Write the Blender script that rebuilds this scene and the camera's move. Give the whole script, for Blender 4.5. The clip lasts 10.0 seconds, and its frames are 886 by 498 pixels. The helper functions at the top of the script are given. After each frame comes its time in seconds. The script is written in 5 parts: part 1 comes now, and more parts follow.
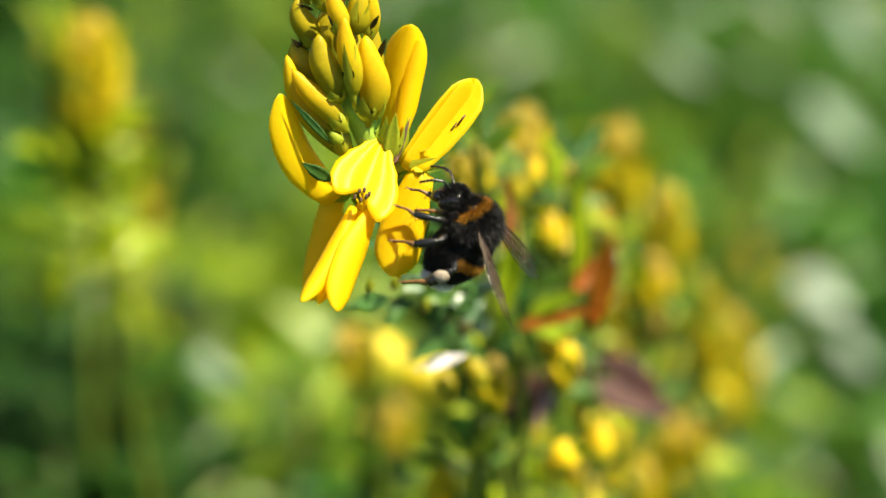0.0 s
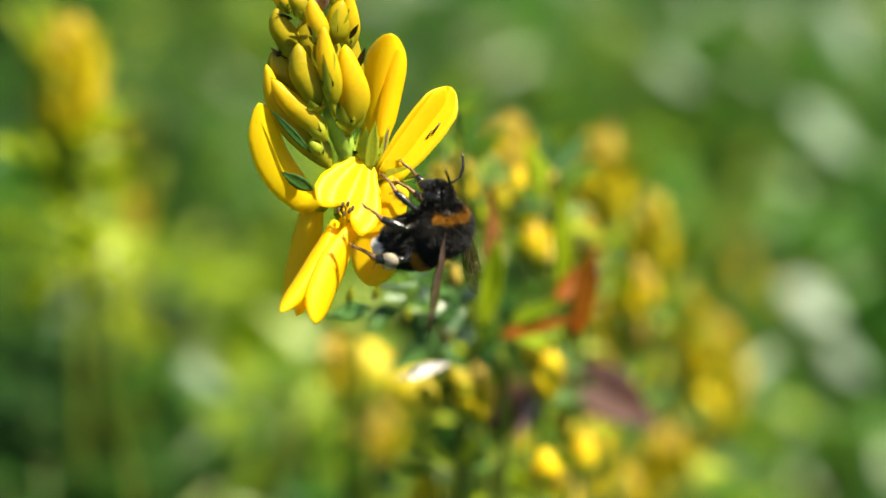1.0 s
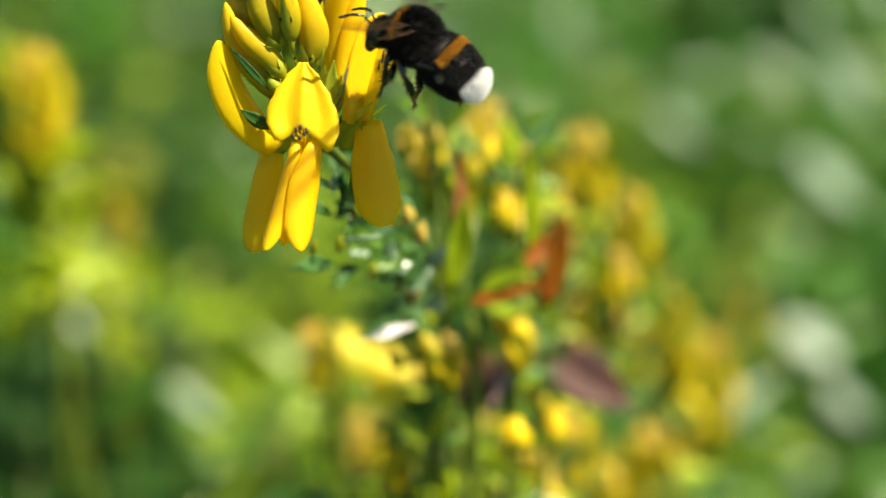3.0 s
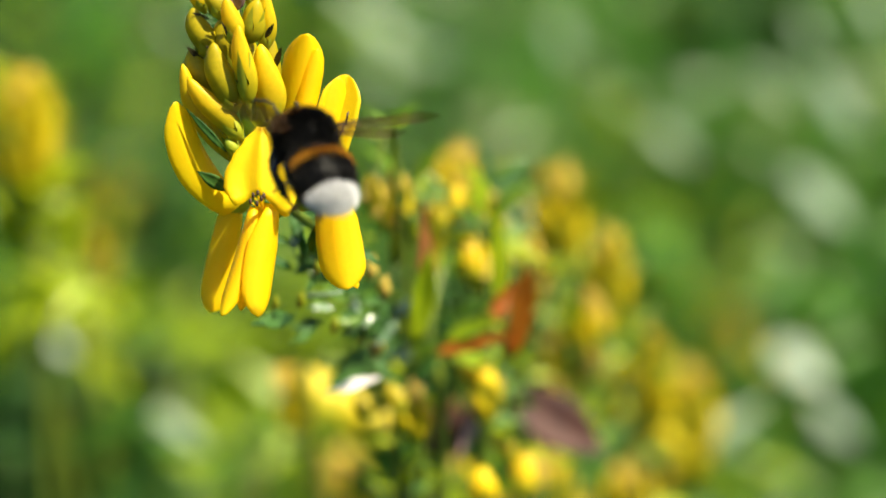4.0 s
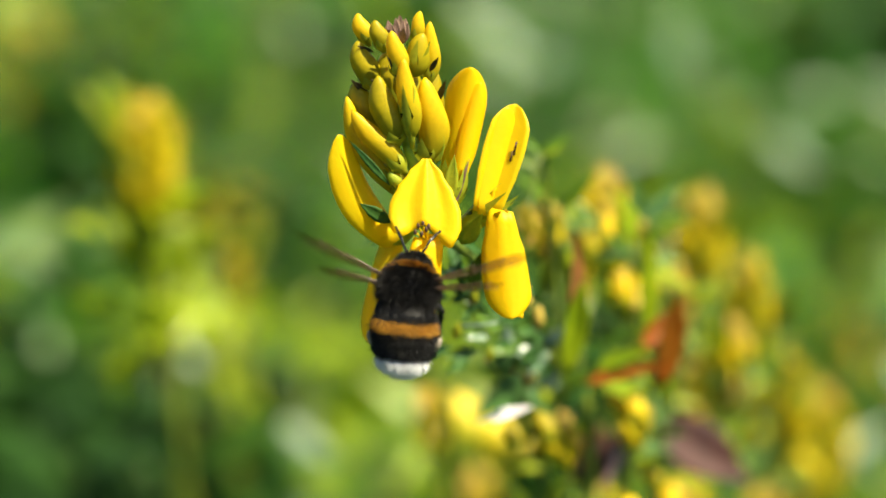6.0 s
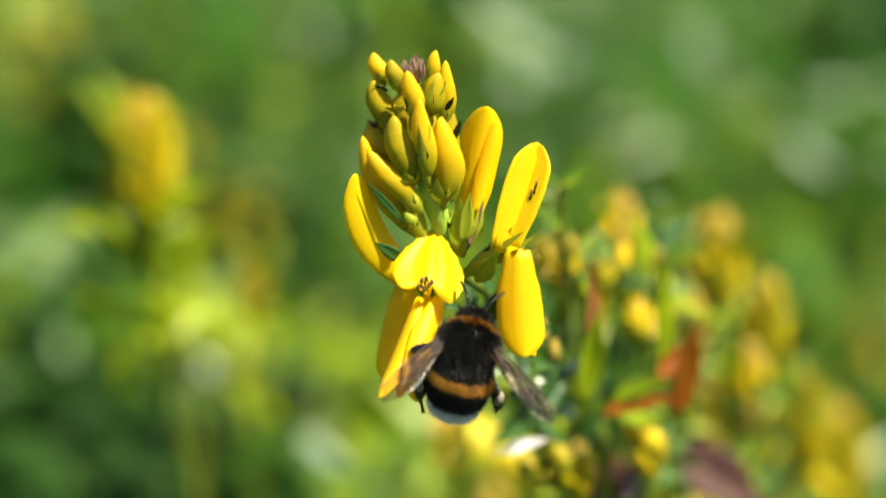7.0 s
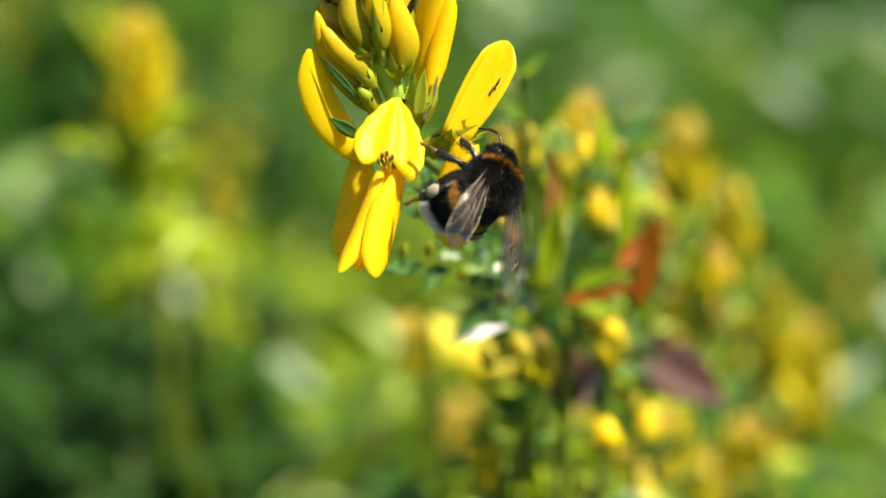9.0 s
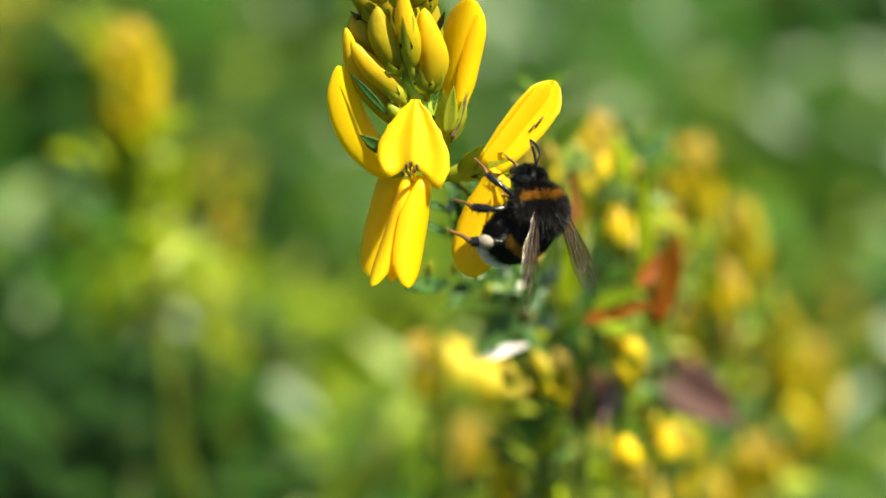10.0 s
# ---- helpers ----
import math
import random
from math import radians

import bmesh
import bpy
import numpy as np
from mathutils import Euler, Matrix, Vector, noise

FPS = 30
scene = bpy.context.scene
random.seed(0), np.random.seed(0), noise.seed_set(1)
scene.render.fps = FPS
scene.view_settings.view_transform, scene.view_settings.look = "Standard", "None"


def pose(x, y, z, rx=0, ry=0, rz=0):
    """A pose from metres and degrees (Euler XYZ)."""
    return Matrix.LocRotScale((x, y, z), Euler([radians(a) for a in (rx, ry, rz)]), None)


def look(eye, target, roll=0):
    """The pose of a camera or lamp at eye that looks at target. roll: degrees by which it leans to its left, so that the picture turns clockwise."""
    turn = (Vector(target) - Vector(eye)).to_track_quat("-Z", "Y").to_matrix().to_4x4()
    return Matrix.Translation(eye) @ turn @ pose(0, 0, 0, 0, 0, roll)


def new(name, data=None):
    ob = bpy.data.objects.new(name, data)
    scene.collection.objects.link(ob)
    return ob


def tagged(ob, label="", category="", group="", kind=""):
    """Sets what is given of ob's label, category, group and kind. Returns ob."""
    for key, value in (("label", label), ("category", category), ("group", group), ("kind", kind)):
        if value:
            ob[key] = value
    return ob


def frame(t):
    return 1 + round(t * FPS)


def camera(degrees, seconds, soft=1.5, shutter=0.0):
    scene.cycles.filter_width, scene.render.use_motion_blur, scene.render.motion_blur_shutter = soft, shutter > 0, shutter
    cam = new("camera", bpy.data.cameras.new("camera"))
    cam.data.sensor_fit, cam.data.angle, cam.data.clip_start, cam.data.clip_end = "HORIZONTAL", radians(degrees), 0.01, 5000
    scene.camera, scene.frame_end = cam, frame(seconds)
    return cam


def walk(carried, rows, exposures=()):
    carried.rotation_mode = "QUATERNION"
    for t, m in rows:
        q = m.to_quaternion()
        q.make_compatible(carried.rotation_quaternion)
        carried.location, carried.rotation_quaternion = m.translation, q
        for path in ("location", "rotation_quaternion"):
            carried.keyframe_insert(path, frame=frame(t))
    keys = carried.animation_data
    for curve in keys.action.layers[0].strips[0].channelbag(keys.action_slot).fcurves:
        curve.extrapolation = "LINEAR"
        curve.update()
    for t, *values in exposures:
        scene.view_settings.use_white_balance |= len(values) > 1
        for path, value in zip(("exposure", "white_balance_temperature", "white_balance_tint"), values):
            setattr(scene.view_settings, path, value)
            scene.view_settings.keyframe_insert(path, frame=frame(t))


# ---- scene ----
import itertools

cam = camera(19.5, 10.0, shutter=0.35)
# a close-up lens with a shallow field of focus on the flower
cam.data.dof.use_dof = True
cam.data.dof.focus_distance = 0.297
cam.data.dof.aperture_fstop = 11.0
PATH = [
    (0, look((0.00100, -0.29258, 0.51596), (0.01067, -0.00548, 0.42946))),
    (0.5, look((0.00153, -0.29272, 0.51534), (0.01140, -0.00563, 0.42883))),
    (1, look((0.00275, -0.29256, 0.51604), (0.01302, -0.00521, 0.43045))),
    (1.5, look((0.00409, -0.29308, 0.51419), (0.01384, -0.00523, 0.43025))),
    (2, look((0.00639, -0.29477, 0.50787), (0.01398, -0.00602, 0.42687))),
    (2.5, look((0.00643, -0.29652, 0.50077), (0.01519, -0.00670, 0.42378))),
    (2.7, look((0.00729, -0.29702, 0.49877), (0.01592, -0.00683, 0.42318))),
    (3.8, look((0.01447, -0.29568, 0.50432), (0.02224, -0.00574, 0.42766))),
    (4, look((0.01489, -0.29527, 0.50590), (0.02271, -0.00503, 0.43041))),
    (4.5, look((0.01418, -0.29396, 0.51103), (0.02075, -0.00364, 0.43574))),
    (5, look((0.01284, -0.29357, 0.51263), (0.01538, -0.00306, 0.43780))),
    (5.5, look((0.00808, -0.29430, 0.50972), (0.00807, -0.00320, 0.43716))),
    (5.7, look((0.00815, -0.29437, 0.50944), (0.00634, -0.00370, 0.43520))),
    (6.8, look((0.00868, -0.29379, 0.51173), (0.00102, -0.00368, 0.43573))),
    (7, look((0.00855, -0.29298, 0.51496), (0.00215, -0.00293, 0.43862))),
    (7.5, look((0.00893, -0.29121, 0.52207), (0.00415, -0.00162, 0.44386))),
    (8, look((0.01279, -0.29118, 0.52214), (0.00692, -0.00219, 0.44184))),
    (8.5, look((0.01149, -0.29292, 0.51516), (0.00717, -0.00451, 0.43269))),
    (9, look((0.01218, -0.29531, 0.50589), (0.00749, -0.00655, 0.42467))),
    (9.5, look((0.00945, -0.29622, 0.50257), (0.00660, -0.00685, 0.42348))),
    (10, look((0.00619, -0.29581, 0.50441), (0.00405, -0.00610, 0.42654))),
]
walk(cam, PATH)

# ---- daylight ----
world = bpy.data.worlds.new("sky")
scene.world = world
world.use_nodes = True
SUN_HIGH, SUN_TURN = radians(56), radians(121)
wn = world.node_tree.nodes
sky = wn.new("ShaderNodeTexSky")
sky.sky_type, sky.sun_disc = "NISHITA", False
sky.sun_elevation, sky.sun_rotation = SUN_HIGH, SUN_TURN
wn["Background"].inputs["Strength"].default_value = 0.05
world.node_tree.links.new(sky.outputs["Color"], wn["Background"].inputs["Color"])
sun = new("sun", bpy.data.lights.new("sun", "SUN"))
sun.data.energy, sun.data.angle, sun.data.color = 5.0, radians(0.53), (1.0, 0.905, 0.66)
sun_way = Vector((math.sin(SUN_TURN) * math.cos(SUN_HIGH), math.cos(SUN_TURN) * math.cos(SUN_HIGH), math.sin(SUN_HIGH)))
sun.matrix_world = look(sun_way * 5, (0, 0, 0))
scene.view_settings.exposure = 1.38


# ---- materials ----
def surface(name, low, high, size, rough=0.5, through_light=0.0, bump=0.0, fine=None, spec=0.5, glow_tint=None, island=0.0, foot=None):
    """A noisy surface between two colours; size in metres of the larger stains; through_light lets sun shine through thin petals and leaves."""
    m = bpy.data.materials.new(name)
    m.use_nodes = True
    n, link = m.node_tree.nodes, m.node_tree.links.new
    b = n["Principled BSDF"]
    where = n.new("ShaderNodeTexCoord")
    big = n.new("ShaderNodeTexNoise")
    big.inputs["Scale"].default_value = 1.0 / size
    big.inputs["Detail"].default_value = 4.0
    link(where.outputs["Object"], big.inputs["Vector"])
    small = n.new("ShaderNodeTexNoise")
    small.inputs["Scale"].default_value = 1.0 / (fine or size / 7)
    small.inputs["Detail"].default_value = 3.0
    link(where.outputs["Object"], small.inputs["Vector"])
    add = n.new("ShaderNodeMath")
    add.operation = "MULTIPLY_ADD"
    link(small.outputs["Fac"], add.inputs[0])
    add.inputs[1].default_value = 0.45
    link(big.outputs["Fac"], add.inputs[2])
    last = add.outputs[0]
    if island:
        geo = n.new("ShaderNodeNewGeometry")
        vary = n.new("ShaderNodeMath")
        vary.operation = "MULTIPLY_ADD"
        link(geo.outputs["Random Per Island"], vary.inputs[0])
        vary.inputs[1].default_value = island
        link(last, vary.inputs[2])
        shift = n.new("ShaderNodeMath")
        shift.operation = "SUBTRACT"
        link(vary.outputs[0], shift.inputs[0])
        shift.inputs[1].default_value = island / 2
        last = shift.outputs[0]
    ramp = n.new("ShaderNodeValToRGB")
    ramp.color_ramp.elements[0].position, ramp.color_ramp.elements[1].position = 0.5, 0.95
    ramp.color_ramp.elements[0].color, ramp.color_ramp.elements[1].color = (*low, 1), (*high, 1)
    link(last, ramp.inputs["Fac"])
    tone = ramp.outputs["Color"]
    if foot:
        # greener towards the foot of the bud
        split, rise, blend = n.new("ShaderNodeSeparateXYZ"), n.new("ShaderNodeMapRange"), n.new("ShaderNodeMix")
        link(where.outputs["Generated"], split.inputs[0])
        link(split.outputs["Z"], rise.inputs["Value"])
        rise.inputs["From Min"].default_value, rise.inputs["From Max"].default_value = 0.05, 0.6
        blend.data_type = "RGBA"
        link(rise.outputs[0], blend.inputs["Factor"])
        blend.inputs["A"].default_value = (*foot, 1)
        link(tone, blend.inputs["B"])
        tone = blend.outputs["Result"]
    link(tone, b.inputs["Base Color"])
    b.inputs["Roughness"].default_value, b.inputs["Specular IOR Level"].default_value = rough, spec
    if bump:
        bm_ = n.new("ShaderNodeBump")
        bm_.inputs["Strength"].default_value, bm_.inputs["Distance"].default_value = 0.5, bump
        link(small.outputs["Fac"], bm_.inputs["Height"])
        link(bm_.outputs["Normal"], b.inputs["Normal"])
    if through_light:
        thin = n.new("ShaderNodeBsdfTranslucent")
        if glow_tint:
            thin.inputs["Color"].default_value = (*glow_tint, 1)
        else:
            link(tone, thin.inputs["Color"])
        mix = n.new("ShaderNodeMixShader")
        mix.inputs["Fac"].default_value = through_light
        link(b.outputs[0], mix.inputs[1])
        link(thin.outputs[0], mix.inputs[2])
        link(mix.outputs[0], n["Material Output"].inputs["Surface"])
    return m


LEAF_ROSE = surface("dull rose underside of a leaf", (0.12, 0.07, 0.075), (0.34, 0.22, 0.22), 0.004, 0.4, 0.1)
YOUNG_LEAF = surface("bright young leaf", (0.24, 0.36, 0.004), (0.44, 0.52, 0.010), 0.006, 0.45, 0.5, island=0.4)
OLIVE_LEAF = surface("yellowish leaf", (0.17, 0.23, 0.004), (0.40, 0.40, 0.010), 0.006, 0.45, 0.4, island=0.4)
# whitish base colour paints the sun's glint on a waxy leaf
LEAF_SHINE = surface("glossy pale leaf", (0.42, 0.40, 0.40), (0.70, 0.65, 0.66), 0.004, 0.2, 0.1, spec=0.7)
STEM_BRIGHT = surface("fresh pale green stem", (0.22, 0.40, 0.03), (0.40, 0.56, 0.08), 0.004, 0.5, 0.15, 0.0002, 0.0006)
PALE_BUD = surface("bud with a pinkish brown tip", (0.46, 0.30, 0.05), (0.82, 0.62, 0.12), 0.004, 0.5, 0.25)
PETAL = surface("yellow petal", (0.90, 0.65, 0.002), (0.95, 0.77, 0.004), 0.006, 0.45, 0.6, 0.0001, 0.0006, 0.35, glow_tint=(0.98, 0.73, 0.002))
BANNER = surface("lemon petal", (0.88, 0.65, 0.003), (0.93, 0.77, 0.007), 0.006, 0.45, 0.55, 0.0001, 0.0006, 0.35, glow_tint=(0.96, 0.71, 0.004))
BUD = surface("closed bud", (0.70, 0.47, 0.003), (0.86, 0.63, 0.005), 0.005, 0.45, 0.42, 0.00005, 0.0006, 0.35, foot=(0.30, 0.31, 0.010))
BUD_LEMON = surface("lemon bud", (0.54, 0.43, 0.004), (0.86, 0.66, 0.007), 0.004, 0.5, 0.3, 0.0001, 0.0005, 0.35, foot=(0.34, 0.36, 0.010))
BUD_GREEN = surface("greenish bud", (0.36, 0.30, 0.004), (0.62, 0.48, 0.006), 0.004, 0.45, 0.42, 0.00005, 0.0006, 0.35, foot=(0.17, 0.21, 0.008))
CALYX = surface("green calyx", (0.28, 0.37, 0.012), (0.50, 0.55, 0.03), 0.003, 0.5, 0.4, 0.0001, 0.0004)
BUD_CUP = surface("olive green bud cup", (0.22, 0.25, 0.008), (0.40, 0.42, 0.016), 0.003, 0.5, 0.3)
STEM = surface("green stem", (0.06, 0.10, 0.008), (0.15, 0.20, 0.016), 0.004, 0.5, 0.1, 0.0002, 0.0006)
BRACT = surface("dark bract", (0.02, 0.018, 0.008), (0.07, 0.055, 0.018), 0.002, 0.6, 0.15, 0.0001, 0.0004, spec=0.25)
TIP_BRACT = surface("purple brown bract", (0.07, 0.035, 0.035), (0.42, 0.27, 0.20), 0.0015, 0.5, 0.15)
LEAF = surface("fresh green leaf", (0.05, 0.13, 0.006), (0.16, 0.27, 0.012), 0.006, 0.4, 0.25, 0.0003, 0.0009, island=0.35)
LEAF_DARK = surface("deep green leaf", (0.02, 0.075, 0.012), (0.07, 0.16, 0.025), 0.006, 0.58, 0.15, 0.0003, 0.0009, island=0.35, spec=0.3)
LEAF_RED = surface("reddened leaf", (0.30, 0.10, 0.006), (0.58, 0.11, 0.008), 0.008, 0.4, 0.45, 0.0003, 0.0009, island=0.4)
LEAF_PURPLE = surface("purple brown leaf", (0.022, 0.007, 0.008), (0.075, 0.025, 0.018), 0.005, 0.65, 0.04, 0.0003, 0.0009, spec=0.3)
LEAF_RUST = surface("rusty brown leaf", (0.10, 0.035, 0.010), (0.30, 0.12, 0.03), 0.004, 0.5, 0.2, 0.0002, 0.0009)
LEAF_WAX = surface("waxy grey green leaf", (0.10, 0.18, 0.10), (0.22, 0.30, 0.20), 0.006, 0.22, 0.1, 0.0002, 0.0009, spec=0.7)
HERB = surface("meadow herb", (0.014, 0.084, 0.002), (0.066, 0.195, 0.003), 0.02, 0.4, 0.3, island=0.5, spec=0.6)
HERB_LIME = surface("lime meadow herb", (0.09, 0.18, 0.002), (0.24, 0.33, 0.004), 0.02, 0.4, 0.3, island=0.5, spec=0.6)
# darker copy of the herb: shade between plants is put into its colour
HERB_SHADE = surface("shaded meadow herb", (0.007, 0.034, 0.003), (0.024, 0.080, 0.006), 0.02, 0.65, 0.2, island=0.5, spec=0.2)
# two pale leaf tones: bright glints painted into the base colour
HERB_GLINT = surface("silvery leaf", (0.26, 0.34, 0.26), (0.50, 0.56, 0.48), 0.02, 0.38, 0.15, island=0.4, spec=0.6)
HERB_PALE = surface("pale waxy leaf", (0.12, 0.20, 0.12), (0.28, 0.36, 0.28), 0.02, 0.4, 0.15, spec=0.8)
SOIL = surface("mossy soil", (0.015, 0.04, 0.008), (0.04, 0.08, 0.015), 0.2, 0.9, 0.0, 0.004, 0.01)
BLACK_SKIN = surface("black shell", (0.006, 0.006, 0.007), (0.014, 0.013, 0.013), 0.002, 0.25, 0.0, 0.00006, 0.0003, 0.6)
BLACK_FUR = surface("black fur", (0.003, 0.003, 0.003), (0.010, 0.009, 0.009), 0.002, 0.5, spec=0.26)
GOLD_FUR = surface("orange gold fur", (0.40, 0.17, 0.008), (0.64, 0.31, 0.025), 0.002, 0.6, 0.15, spec=0.3)
WHITE_FUR = surface("white fur", (0.70, 0.71, 0.73), (0.85, 0.85, 0.86), 0.002, 0.6, 0.15, spec=0.3)
EYE_SHELL = surface("dark glossy eye", (0.008, 0.007, 0.009), (0.02, 0.016, 0.016), 0.001, 0.12, 0, 0.00002, 0.0001, 0.7)
TARSUS = surface("rusty foot", (0.10, 0.045, 0.015), (0.22, 0.11, 0.04), 0.001, 0.4)
POLLEN = surface("grey pollen", (0.17, 0.14, 0.10), (0.34, 0.29, 0.23), 0.001, 0.8, bump=0.0002, fine=0.0003)
ANTHER = surface("dark anther", (0.03, 0.015, 0.008), (0.10, 0.05, 0.02), 0.0005, 0.6)
VEIN = surface("brown vein", (0.05, 0.03, 0.02), (0.10, 0.06, 0.04), 0.001, 0.35)


def wing_skin():
    m = bpy.data.materials.new("clear smoky wing")
    m.use_nodes = True
    n, link = m.node_tree.nodes, m.node_tree.links.new
    clear = n.new("ShaderNodeBsdfTransparent")
    clear.inputs["Color"].default_value = (0.82, 0.77, 0.68, 1)
    b = n["Principled BSDF"]
    b.inputs["Base Color"].default_value = (0.9, 0.88, 0.84, 1)
    b.inputs["Metallic"].default_value = 1.0
    b.inputs["Roughness"].default_value = 0.28
    b.inputs["Specular IOR Level"].default_value = 1.0
    where, rip, bump = n.new("ShaderNodeTexCoord"), n.new("ShaderNodeTexNoise"), n.new("ShaderNodeBump")
    rip.inputs["Scale"].default_value = 320
    link(where.outputs["Object"], rip.inputs["Vector"])
    bump.inputs["Strength"].default_value, bump.inputs["Distance"].default_value = 0.5, 0.0005
    link(rip.outputs["Fac"], bump.inputs["Height"])
    link(bump.outputs["Normal"], b.inputs["Normal"])
    mix = n.new("ShaderNodeMixShader")
    mix.inputs["Fac"].default_value = 0.045
    link(clear.outputs[0], mix.inputs[1])
    link(b.outputs[0], mix.inputs[2])
    link(mix.outputs[0], n["Material Output"].inputs["Surface"])
    return m


WING = wing_skin()


# ---- making shapes: all in millimetres, turned to metres when linked ----
def part(name, bm, material, parent=None, label="", at=None, smooth=True):
    me = bpy.data.meshes.new(name)
    bmesh.ops.scale(bm, vec=(0.001, 0.001, 0.001), verts=bm.verts)
    bm.to_mesh(me)
    bm.free()
    me.materials.append(material)
    if smooth:
        me.polygons.foreach_set("use_smooth", [True] * len(me.polygons))
    ob = new(name, me)
    if parent:
        ob.parent = parent
    if at:
        ob.matrix_basis = at
    if label:
        tagged(ob, label)
    return ob


def mm(x, y, z):
    return Vector((x, y, z)) * 0.001


def skin(bm, rings, closed=True, ends=True):
    """Faces between rows of vertices."""
    for a, b in zip(rings, rings[1:]):
        n = len(a)
        for i in range(n if closed else n - 1):
            j = (i + 1) % n
            bm.faces.new((a[i], a[j], b[j], b[i]))
    if ends and closed:
        bm.faces.new(rings[0][::-1])
        bm.faces.new(rings[-1])


def frames(pts):
    """A turning frame along a line of points: place, side, other side."""
    out, side = [], None
    for i, p in enumerate(pts):
        d = (pts[min(i + 1, len(pts) - 1)] - pts[max(i - 1, 0)]).normalized()
        if side is None:
            side = d.cross(Vector((0.13, 1, 0.21)))
        side = (side - d * side.dot(d)).normalized()
        out.append((p, side, d.cross(side)))
    return out


def smooth_line(pts, steps=5):
    """Points of a line that glides through the given ones."""
    pts = [Vector(p) for p in pts]
    ends = [pts[0] * 2 - pts[1]] + pts + [pts[-1] * 2 - pts[-2]]
    out = []
    for i in range(1, len(ends) - 2):
        a, b, c, d = ends[i - 1:i + 3]
        for k in range(steps):
            t = k / steps
            out.append(0.5 * (2 * b + (c - a) * t + (2 * a - 5 * b + 4 * c - d) * t * t + (3 * b - a - 3 * c + d) * t ** 3))
    return out + [pts[-1]]


def tube(bm, pts, radii, sides=8, rough=0.0):
    """A tapered tube; radii at even steps along it."""
    rings = []
    n = len(pts)
    for i, (p, a, b) in enumerate(frames(pts)):
        s = i / max(1, n - 1) * (len(radii) - 1)
        k = min(int(s), len(radii) - 2)
        r = radii[k] + (radii[k + 1] - radii[k]) * (s - k)
        ring = []
        for j in range(sides):
            w = 2 * math.pi * j / sides
            rr = r * (1 + rough * random.uniform(-1, 1))
            ring.append(bm.verts.new(p + (a * math.cos(w) + b * math.sin(w)) * rr))
        rings.append(ring)
    skin(bm, rings)
    return bm


def turned(base, tip, face=(0, -1, 0)):
    """The matrix that lays local z from base to tip, local -y towards face."""
    z = (Vector(tip) - Vector(base)).normalized()
    y = -Vector(face)
    y = (y - z * y.dot(z)).normalized()
    x = y.cross(z)
    m = Matrix((x, y, z)).transposed().to_4x4()
    return Matrix.Translation(Vector(base)) @ m


def pod(bm, base, tip, width, bend=0.0, face=(0, -1, 0), flat=0.85, sides=24, steps=14, seam=0.55):
    """A closed bud: a blunt spindle, fuller on one side, with the banner's edge lapping over the rest along a seam."""
    m = turned(base, tip, face)
    length = (Vector(tip) - Vector(base)).length
    rings = []
    for i in range(steps + 1):
        t = i / steps
        t = t * t * (3 - 2 * t) * 0.35 + t * 0.65
        r = width / 2 * math.sin(math.pi * min(1, t ** 0.86)) ** 0.5 * (1 - 0.14 * t * t)
        r = max(r, width * 0.05 if i < steps else width * 0.04)
        cx = bend * math.sin(math.pi * t) + width * 0.07 * math.sin(2 * math.pi * t)
        ring = []
        for j in range(sides):
            w = 2 * math.pi * j / sides
            turn = (w - (-math.pi / 2 + seam + 0.25 * math.sin(3 * t))) % (2 * math.pi)
            lap = 0.075 if turn < math.pi * 0.95 else -0.02
            k = 1 + lap * math.sin(math.pi * min(1, t * 1.05)) + 0.03 * math.cos(2 * w)
            ring.append(bm.verts.new(m @ Vector((cx + r * k * math.cos(w), r * k * flat * math.sin(w), t * length))))
        rings.append(ring)
    skin(bm, rings)
    return bm


def calyx(bm, base, tip, width, reach=0.34, face=(0, -1, 0), flare=1.1, teeth=5):
    """A green cup with pointed teeth round the foot of a bud or flower."""
    m = turned(base, tip, face)
    length = (Vector(tip) - Vector(base)).length * reach
    sides = teeth * 4
    rings = []
    for t in (-0.25, 0.0, 0.2, 0.45, 0.7, 1.0):
        r = width / 2 * flare * (0.22 if t < 0 else 0.35 + 0.65 * min(1, t * 1.6) ** 0.7)
        ring = []
        for j in range(sides):
            w = 2 * math.pi * j / sides
            tooth = (1 - abs((j % 4) - 2) / 2) if t == 1.0 else 0.5
            z = t * length + (tooth - 0.5) * length * 0.9 * (t == 1.0)
            ring.append(bm.verts.new(m @ Vector((r * math.cos(w), r * math.sin(w) * 0.88, z))))
        rings.append(ring)
    skin(bm, rings, ends=False)
    bm.faces.new(rings[0][::-1])
    return bm


